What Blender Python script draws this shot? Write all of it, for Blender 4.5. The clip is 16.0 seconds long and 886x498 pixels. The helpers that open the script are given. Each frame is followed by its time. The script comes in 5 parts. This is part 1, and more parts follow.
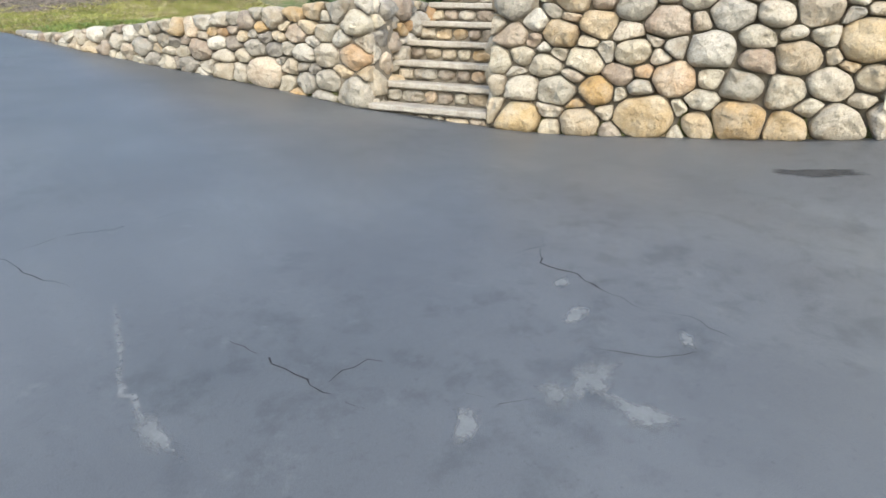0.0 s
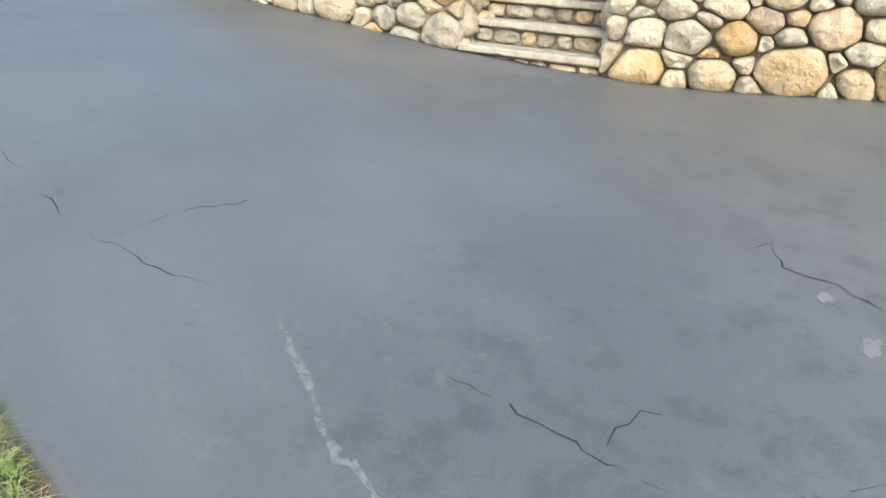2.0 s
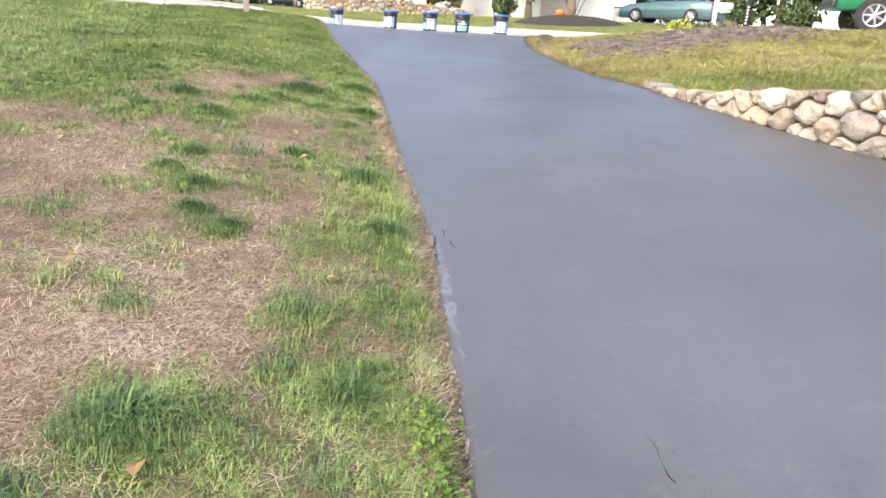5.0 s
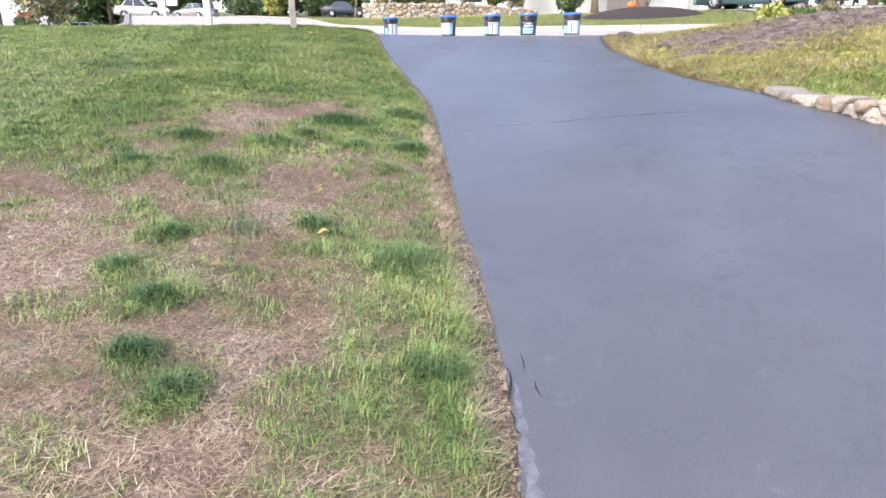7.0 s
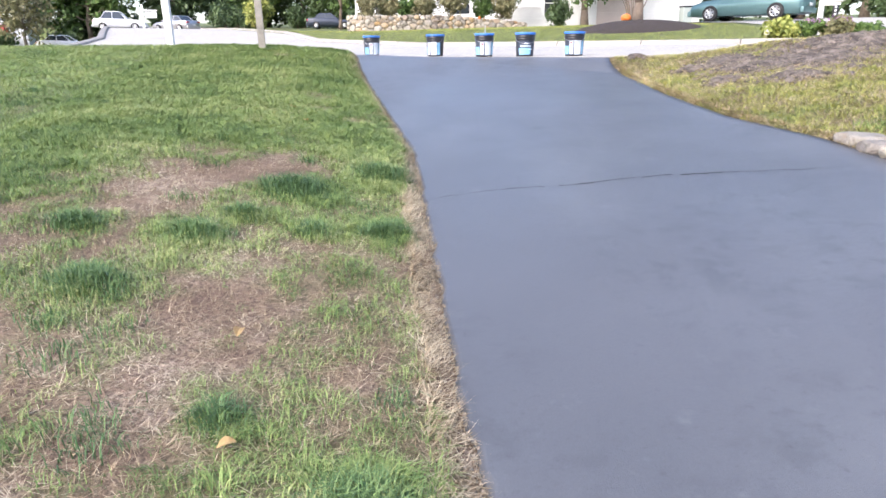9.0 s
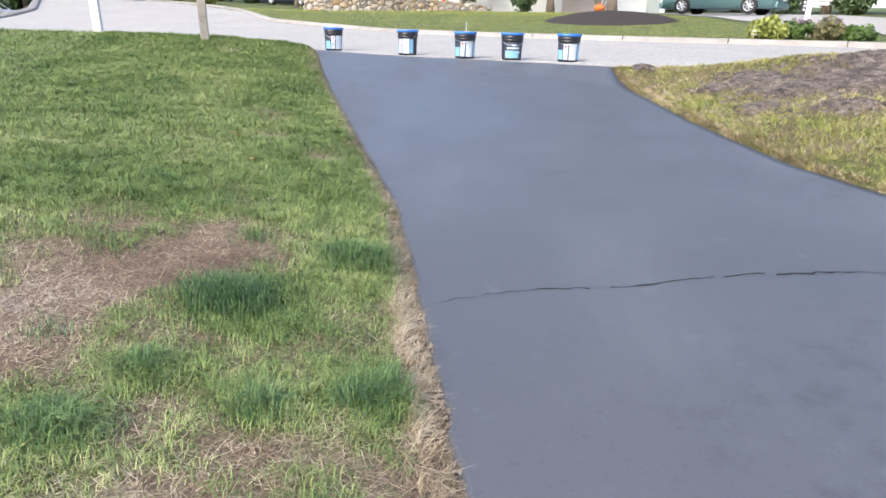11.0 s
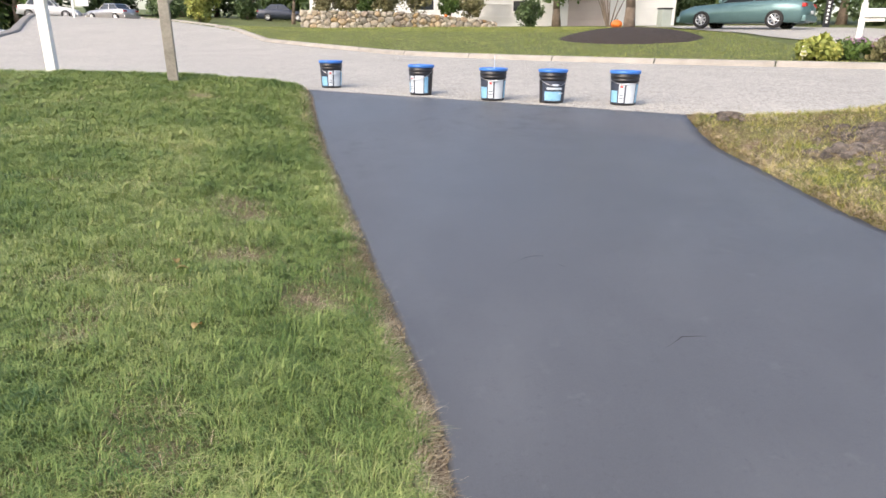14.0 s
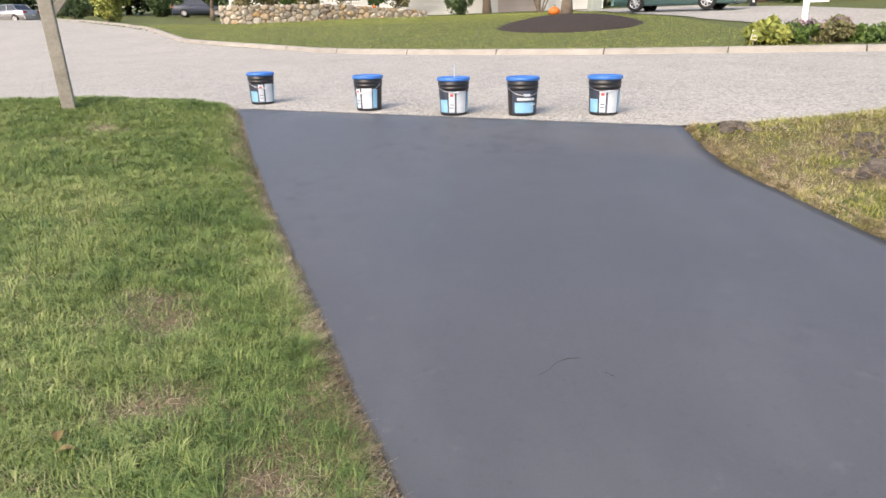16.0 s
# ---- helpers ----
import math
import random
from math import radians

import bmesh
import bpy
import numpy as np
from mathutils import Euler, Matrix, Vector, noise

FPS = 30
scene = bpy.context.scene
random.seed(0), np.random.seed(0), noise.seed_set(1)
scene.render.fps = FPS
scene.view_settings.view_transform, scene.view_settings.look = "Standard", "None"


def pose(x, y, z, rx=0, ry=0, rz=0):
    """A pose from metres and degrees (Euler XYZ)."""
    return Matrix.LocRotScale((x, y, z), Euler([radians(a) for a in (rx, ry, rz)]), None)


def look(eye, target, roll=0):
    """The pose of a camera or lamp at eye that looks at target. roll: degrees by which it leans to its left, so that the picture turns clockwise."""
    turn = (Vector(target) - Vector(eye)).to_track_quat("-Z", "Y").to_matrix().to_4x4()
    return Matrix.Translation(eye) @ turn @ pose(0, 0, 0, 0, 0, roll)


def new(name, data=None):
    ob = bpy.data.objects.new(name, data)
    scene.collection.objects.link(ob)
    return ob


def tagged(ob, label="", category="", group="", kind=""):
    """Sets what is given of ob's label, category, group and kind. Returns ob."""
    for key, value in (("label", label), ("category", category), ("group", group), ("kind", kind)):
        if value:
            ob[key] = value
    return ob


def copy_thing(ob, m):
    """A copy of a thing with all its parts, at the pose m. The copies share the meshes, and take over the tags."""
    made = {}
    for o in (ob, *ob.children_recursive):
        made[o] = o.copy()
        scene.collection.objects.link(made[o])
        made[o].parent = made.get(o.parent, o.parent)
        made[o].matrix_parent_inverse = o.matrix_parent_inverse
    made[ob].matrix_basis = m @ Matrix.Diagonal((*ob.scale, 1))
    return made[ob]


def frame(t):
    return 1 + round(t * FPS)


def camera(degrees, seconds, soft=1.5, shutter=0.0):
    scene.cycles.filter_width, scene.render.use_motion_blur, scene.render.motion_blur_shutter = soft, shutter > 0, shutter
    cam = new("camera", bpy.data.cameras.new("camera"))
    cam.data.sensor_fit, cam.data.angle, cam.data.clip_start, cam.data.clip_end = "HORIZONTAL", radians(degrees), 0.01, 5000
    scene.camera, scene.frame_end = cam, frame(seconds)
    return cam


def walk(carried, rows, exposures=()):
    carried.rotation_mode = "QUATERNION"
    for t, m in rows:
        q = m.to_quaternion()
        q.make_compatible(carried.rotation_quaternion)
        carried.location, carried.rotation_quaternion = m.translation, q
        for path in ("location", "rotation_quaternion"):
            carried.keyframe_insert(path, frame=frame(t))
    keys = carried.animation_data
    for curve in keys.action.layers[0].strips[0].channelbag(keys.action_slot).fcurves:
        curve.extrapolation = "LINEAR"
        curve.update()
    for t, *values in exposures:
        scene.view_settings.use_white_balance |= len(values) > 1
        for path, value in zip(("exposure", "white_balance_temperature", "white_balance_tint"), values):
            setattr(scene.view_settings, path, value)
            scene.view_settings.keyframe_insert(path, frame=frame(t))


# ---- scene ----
cam = camera(68.4, 16.0, soft=1.6)
PATH = [
    (0, (1.189, -16.948, -0.388), (2.43, -15.501, -0.994), 2.5),
    (0.5, (1.126, -16.68, -0.35), (2.479, -15.343, -0.968), 5.3),
    (1, (0.998, -16.395, -0.32), (2.475, -15.198, -0.942), 3.5),
    (1.5, (0.948, -16.169, -0.359), (2.35, -14.917, -1.04), 4.5),
    (2, (0.954, -15.886, -0.421), (2.168, -14.504, -1.206), 4.5),
    (2.5, (0.793, -15.55, -0.357), (1.841, -14.08, -1.218), 5.5),
    (2.9, (0.742, -15.28, -0.343), (1.616, -13.697, -1.198), 6.1),
    (3, (0.732, -15.19, -0.343), (1.569, -13.582, -1.189), 6.3),
    (3.5, (0.612, -14.689, -0.344), (1.166, -12.927, -1.111), 5.6),
    (4, (0.621, -14.327, -0.262), (0.925, -12.503, -1.025), 4.4),
    (4.5, (0.507, -13.951, -0.175), (0.749, -12.112, -0.923), 4.1),
    (4.9, (0.57, -13.6, -0.167), (0.636, -11.721, -0.846), 3.3),
    (5, (0.576, -13.536, -0.173), (0.571, -11.63, -0.779), 3.6),
    (7.3, (0.481, -11.913, -0.078), (0.266, -10.02, -0.685), -0.0),
    (7.5, (0.419, -11.759, -0.077), (0.231, -9.858, -0.669), 0.5),
    (8, (0.365, -11.431, 0.004), (0.219, -9.541, -0.635), 1.3),
    (8.5, (0.369, -11.016, 0.024), (0.201, -9.129, -0.616), 0.2),
    (9, (0.364, -10.741, 0.099), (0.183, -8.836, -0.482), -0.2),
    (9.2, (0.335, -10.555, 0.1), (0.159, -8.644, -0.465), 0.2),
    (11.3, (-0.05, -9.169, 0.394), (-0.074, -7.274, -0.246), 2.1),
    (11.5, (-0.084, -9.051, 0.396), (-0.105, -7.153, -0.236), 2.6),
    (12, (-0.128, -8.66, 0.458), (-0.18, -6.75, -0.136), 1.4),
    (12.5, (-0.179, -8.311, 0.471), (-0.271, -6.422, -0.179), 0.4),
    (13, (-0.354, -7.996, 0.472), (-0.386, -6.097, -0.154), 0.2),
    (13.5, (-0.335, -7.747, 0.567), (-0.378, -5.856, -0.083), 1.1),
    (14, (-0.344, -7.403, 0.632), (-0.392, -5.498, 0.027), 0.9),
    (14.5, (-0.475, -7.085, 0.649), (-0.484, -5.181, 0.036), 1.3),
    (15, (-0.535, -6.812, 0.71), (-0.513, -4.926, 0.044), 0.4),
    (15.5, (-0.562, -6.532, 0.729), (-0.52, -4.635, 0.098), -0.9),
    (16, (-0.598, -6.315, 0.808), (-0.464, -4.424, 0.169), -1.2),
]
EXPOSURES = [(0, 1.32, 6300, 4), (1, 1.29, 6400, 3), (2, 1.55, 6700, 3), (2.5, 1.85, 6800, 3), (3.5, 1.92, 7100, 11), (4.5, 1.78, 7000, 15), (5.2, 1.7, 6800, 16),
             (7.3, 1.68, 6300, 19), (9.2, 1.7, 6200, 17), (11.3, 1.36, 6300, 14), (13, 1.24, 6700, 14), (16, 1.14, 7100, 15)]
walk(cam, [(t, look(eye, target, roll)) for t, eye, target, roll in PATH], EXPOSURES)

# ---- world, sun, exposure ----
world = bpy.data.worlds.new("sky")
scene.world = world
world.use_nodes = True
wn = world.node_tree.nodes
sky = wn.new("ShaderNodeTexSky")
sky.sky_type, sky.sun_disc = "NISHITA", False
sky.sun_elevation, sky.sun_rotation = radians(38), radians(215)
sky.dust_density = 2.5
wn["Background"].inputs["Strength"].default_value = 0.15
world.node_tree.links.new(sky.outputs[0], wn["Background"].inputs["Color"])
sun = new("sun", bpy.data.lights.new("sun", "SUN"))
sun.data.energy, sun.data.angle, sun.data.color = 1.2, radians(40), (1.0, 0.95, 0.86)
# the sun stands behind the camera's left shoulder
sa, se = radians(215), radians(38)
sun.matrix_world = look((0, 0, 30), (-math.sin(sa) * math.cos(se), -math.cos(sa) * math.cos(se), 30 - math.sin(se)))

# ---- materials ----


def node(nt, kind, **kw):
    n = nt.nodes.new(kind)
    for k, v in kw.items():
        n.inputs[k].default_value = v
    return n


def ramp(nt, fac, stops):
    r = nt.nodes.new("ShaderNodeValToRGB")
    els = r.color_ramp.elements
    while len(els) < len(stops):
        els.new(0.5)
    for e, (p, c) in zip(els, stops):
        e.position, e.color = p, (*c, 1)
    nt.links.new(fac, r.inputs["Fac"])
    return r.outputs["Color"]


def mixc(nt, fac, a, b, mode="MIX"):
    m = nt.nodes.new("ShaderNodeMix")
    m.data_type, m.blend_type = "RGBA", mode
    for sock, v in ((m.inputs[0], fac), (m.inputs[6], a), (m.inputs[7], b)):
        if isinstance(v, (int, float)):
            sock.default_value = v
        elif isinstance(v, tuple):
            sock.default_value = (*v, 1)
        else:
            nt.links.new(v, sock)
    return m.outputs[2]


def coords(nt, world_space=False):
    if world_space:
        return nt.nodes.new("ShaderNodeNewGeometry").outputs["Position"]
    return nt.nodes.new("ShaderNodeTexCoord").outputs["Object"]


def noise_tex(nt, scale, detail=4.0, rough=0.6, vec=None):
    n = node(nt, "ShaderNodeTexNoise", Scale=scale, Detail=detail, Roughness=rough)
    if vec is not None:
        nt.links.new(vec, n.inputs["Vector"])
    return n.outputs["Fac"]


def material(name, col_a, col_b, scale=3.0, fine=60.0, rough=0.7, metal=0.0, bump=0.3, spread=0.0, island=0.0,
             world_space=False, depth=0.004, contrast=0.2):
    """A surface with a broad and a fine variation between two colours, and fine relief."""
    m = bpy.data.materials.new(name)
    m.use_nodes = True
    nt = m.node_tree
    bs = nt.nodes["Principled BSDF"]
    v = coords(nt, world_space)
    broad, grain = noise_tex(nt, scale, 3.0, 0.6, v), noise_tex(nt, fine, 3.0, 0.7, v)
    c = ramp(nt, broad, [(0.5 - contrast, col_a), (0.5 + contrast, col_b)])
    dark = tuple(x * 0.72 for x in col_a)
    g = ramp(nt, grain, [(0.35, (0.0, 0.0, 0.0)), (0.65, (1.0, 1.0, 1.0))])
    c = mixc(nt, 0.3, c, mixc(nt, g, dark, col_b))
    if spread or island:
        src = nt.nodes.new("ShaderNodeObjectInfo").outputs["Random"] if spread else nt.nodes.new("ShaderNodeNewGeometry").outputs["Random Per Island"]
        k = spread or island
        hs = node(nt, "ShaderNodeHueSaturation")
        mr = node(nt, "ShaderNodeMapRange")
        mr.inputs["To Min"].default_value, mr.inputs["To Max"].default_value = 1 - k, 1 + k
        nt.links.new(src, mr.inputs["Value"])
        nt.links.new(mr.outputs[0], hs.inputs["Value"])
        nt.links.new(c, hs.inputs["Color"])
        c = hs.outputs["Color"]
    nt.links.new(c, bs.inputs["Base Color"])
    bs.inputs["Roughness"].default_value, bs.inputs["Metallic"].default_value = rough, metal
    if bump:
        b = node(nt, "ShaderNodeBump", Strength=bump, Distance=depth)
        nt.links.new(grain, b.inputs["Height"])
        nt.links.new(b.outputs[0], bs.inputs["Normal"])
    return m


def asphalt_material(name, col_a, col_b, rough_a, rough_b, streak=0.0, gravel=False):
    m = material(name, col_a, col_b, scale=0.5, fine=160.0, bump=0.5, depth=0.003, world_space=True)
    nt = m.node_tree
    bs = nt.nodes["Principled BSDF"]
    v = coords(nt, True)
    w = noise_tex(nt, 0.45, 5.0, 0.55, v)
    r = ramp(nt, w, [(0.35, (rough_a,) * 3), (0.65, (rough_b,) * 3)])
    nt.links.new(r, bs.inputs["Roughness"])
    if gravel:
        old = bs.inputs["Base Color"].links[0].from_socket
        chips = node(nt, "ShaderNodeTexVoronoi", Scale=42.0)
        nt.links.new(v, chips.inputs["Vector"])
        c = mixc(nt, ramp(nt, noise_tex(nt, 3.0, 6.0, 0.7, v), [(0.35, (0.0,) * 3), (0.7, (0.55,) * 3)]), old, (0.50, 0.475, 0.42))
        dk = ramp(nt, chips.outputs["Color"], [(0.25, (0.6,) * 3), (0.45, (0, 0, 0))])
        c = mixc(nt, dk, c, (0.17, 0.16, 0.145))
        lt = ramp(nt, chips.outputs["Color"], [(0.72, (0, 0, 0)), (0.85, (0.6,) * 3)])
        nt.links.new(mixc(nt, lt, c, (0.60, 0.575, 0.52)), bs.inputs["Base Color"])
    if streak:
        old = bs.inputs["Base Color"].links[0].from_socket
        mp = node(nt, "ShaderNodeMapping")
        mp.inputs["Scale"].default_value = (0.9, 0.35, 1.0)
        nt.links.new(v, mp.inputs["Vector"])
        s = noise_tex(nt, 1.6, 5.0, 0.6, mp.outputs[0])
        f = ramp(nt, s, [(0.48, (0, 0, 0)), (0.75, (streak,) * 3)])
        c = mixc(nt, f, old, (0.16, 0.168, 0.172))
        speck = ramp(nt, noise_tex(nt, 28.0, 6.0, 0.75, v), [(0.30, (0.55,) * 3), (0.42, (0, 0, 0))])
        c = mixc(nt, speck, c, (0.045, 0.047, 0.05))
        pale = ramp(nt, noise_tex(nt, 7.0, 6.0, 0.7, v), [(0.60, (0, 0, 0)), (0.78, (0.5,) * 3)])
        c = mixc(nt, pale, c, (0.17, 0.175, 0.178))
        # scuffed, blotchy areas where the coat dried unevenly
        zone = ramp(nt, noise_tex(nt, 0.55, 2.0, 0.5, v), [(0.48, (0, 0, 0)), (0.62, (1.0,) * 3)])
        blots = ramp(nt, noise_tex(nt, 6.5, 6.0, 0.68, v), [(0.36, (0.45,) * 3), (0.5, (0, 0, 0))])
        c = mixc(nt, mixc(nt, 1.0, zone, blots, "MULTIPLY"), c, (0.038, 0.04, 0.043))
        nt.links.new(c, bs.inputs["Base Color"])
    return m


def stain_material(name, col_a, col_b, rough, scale, solid):
    """A thin film on the asphalt that feathers out towards its border."""
    m = material(name, col_a, col_b, scale=scale, fine=90.0, rough=rough, world_space=True, bump=0.3)
    nt = m.node_tree
    at = nt.nodes.new("ShaderNodeAttribute")
    at.attribute_name = "cover"
    n = noise_tex(nt, scale, 6.0, 0.72, coords(nt, True))
    k = node(nt, "ShaderNodeMath")
    k.operation = "MULTIPLY_ADD"
    nt.links.new(at.outputs["Fac"], k.inputs[0])
    k.inputs[1].default_value = 1.1
    nt.links.new(n, k.inputs[2])
    a = ramp(nt, k.outputs[0], [(0.62, (0, 0, 0)), (1.0, (solid,) * 3)])
    nt.links.new(a, nt.nodes["Principled BSDF"].inputs["Alpha"])
    return m


def stone_material(name="fieldstone", ochre=False):
    m = bpy.data.materials.new(name)
    m.use_nodes = True
    nt = m.node_tree
    bs = nt.nodes["Principled BSDF"]
    info = nt.nodes.new("ShaderNodeObjectInfo")
    v = coords(nt, True)
    base = ramp(nt, info.outputs["Random"], [(0.0, (0.32, 0.25, 0.165)), (0.14, (0.42, 0.375, 0.305)), (0.28, (0.22, 0.20, 0.17)),
                                            (0.42, (0.45, 0.40, 0.31)), (0.54, (0.36, 0.225, 0.085)), (0.62, (0.38, 0.335, 0.26)), (0.70, (0.31, 0.235, 0.175)),
                                            (0.80, (0.15, 0.135, 0.12)), (0.92, (0.52, 0.48, 0.41)), (1.0, (0.37, 0.20, 0.07))]
                if not ochre else [(0.0, (0.38, 0.27, 0.13)), (0.5, (0.46, 0.35, 0.2)), (1.0, (0.34, 0.235, 0.12))])
    n1, n2 = noise_tex(nt, 5.0, 5.0, 0.65, v), noise_tex(nt, 55.0, 4.0, 0.75, v)
    c = mixc(nt, ramp(nt, n1, [(0.42, (0, 0, 0)), (0.72, (0.6,) * 3)]), base, (0.45, 0.41, 0.34))
    c = mixc(nt, ramp(nt, n1, [(0.3, (0.5,) * 3), (0.45, (0, 0, 0))]), c, (0.22, 0.155, 0.085))
    c = mixc(nt, ramp(nt, n2, [(0.3, (0.55,) * 3), (0.5, (0, 0, 0))]), c, (0.10, 0.085, 0.07))
    nt.links.new(c, bs.inputs["Base Color"])
    bs.inputs["Roughness"].default_value = 0.85
    b1 = node(nt, "ShaderNodeBump", Strength=0.6, Distance=0.012)
    b2 = node(nt, "ShaderNodeBump", Strength=0.95, Distance=0.045)
    nt.links.new(n2, b1.inputs["Height"])
    nt.links.new(noise_tex(nt, 14.0, 5.0, 0.6, v), b2.inputs["Height"])
    nt.links.new(b2.outputs[0], b1.inputs["Normal"])
    nt.links.new(b1.outputs[0], bs.inputs["Normal"])
    return m


def lawn_material():
    """Soil, thatch and moss-green turf under the blades."""
    m = bpy.data.materials.new("lawn_soil")
    m.use_nodes = True
    nt = m.node_tree
    bs = nt.nodes["Principled BSDF"]
    v = coords(nt, True)
    at = nt.nodes.new("ShaderNodeAttribute")
    at.attribute_name = "green"
    n1, n2, n3 = noise_tex(nt, 2.2, 4.0, 0.6, v), noise_tex(nt, 70.0, 4.0, 0.75, v), noise_tex(nt, 9.0, 5.0, 0.7, v)
    soil = ramp(nt, n1, [(0.3, (0.22, 0.14, 0.092)), (0.5, (0.34, 0.24, 0.16)), (0.75, (0.49, 0.39, 0.29))])
    soil = mixc(nt, ramp(nt, n3, [(0.36, (0.75,) * 3), (0.52, (0, 0, 0))]), soil, (0.20, 0.13, 0.085))
    soil = mixc(nt, ramp(nt, n2, [(0.38, (0.95,) * 3), (0.58, (0, 0, 0))]), soil, (0.10, 0.062, 0.04))
    soil = mixc(nt, ramp(nt, noise_tex(nt, 26.0, 4.0, 0.7, v), [(0.36, (0.8,) * 3), (0.5, (0, 0, 0))]), soil, (0.12, 0.075, 0.048))
    turf = ramp(nt, n3, [(0.3, (0.06, 0.085, 0.018)), (0.55, (0.125, 0.15, 0.043)), (0.8, (0.24, 0.235, 0.10))])
    turf = mixc(nt, ramp(nt, n2, [(0.3, (0.5,) * 3), (0.6, (0, 0, 0))]), turf, (0.05, 0.07, 0.015))
    nt.links.new(mixc(nt, at.outputs["Fac"], soil, turf), bs.inputs["Base Color"])
    bs.inputs["Roughness"].default_value = 0.95
    b = node(nt, "ShaderNodeBump", Strength=0.9, Distance=0.02)
    nt.links.new(n2, b.inputs["Height"])
    nt.links.new(b.outputs[0], bs.inputs["Normal"])
    return m


def blade_material(name, stops):
    m = bpy.data.materials.new(name)
    m.use_nodes = True
    nt = m.node_tree
    bs = nt.nodes["Principled BSDF"]
    rnd = nt.nodes.new("ShaderNodeNewGeometry").outputs["Random Per Island"]
    wv = coords(nt, True)
    mx = node(nt, "ShaderNodeMath")
    mx.operation = "MULTIPLY_ADD"
    nt.links.new(noise_tex(nt, 7.0, 2.0, 0.5, wv), mx.inputs[0])
    mx.inputs[1].default_value = 0.45
    nt.links.new(noise_tex(nt, 1.1, 3.0, 0.6, wv), mx.inputs[2])
    sub = node(nt, "ShaderNodeMath")
    sub.operation = "SUBTRACT"
    nt.links.new(mx.outputs[0], sub.inputs[0])
    sub.inputs[1].default_value = 0.225
    patch = sub.outputs[0]
    a = node(nt, "ShaderNodeMath")
    a.operation = "MULTIPLY_ADD"
    nt.links.new(rnd, a.inputs[0])
    a.inputs[1].default_value = 0.5
    nt.links.new(patch, a.inputs[2])
    s = node(nt, "ShaderNodeMath")
    s.operation = "SUBTRACT"
    nt.links.new(a.outputs[0], s.inputs[0])
    s.inputs[1].default_value = 0.27
    nt.links.new(ramp(nt, s.outputs[0], stops), bs.inputs["Base Color"])
    bs.inputs["Roughness"].default_value = 0.6
    bs.inputs["Specular IOR Level"].default_value = 0.4
    return m


def glass_material(name, tint, rough=0.05):
    m = bpy.data.materials.new(name)
    m.use_nodes = True
    bs = m.node_tree.nodes["Principled BSDF"]
    bs.inputs["Base Color"].default_value = (*tint, 1)
    bs.inputs["Roughness"].default_value = rough
    bs.inputs["Specular IOR Level"].default_value = 0.8
    return m


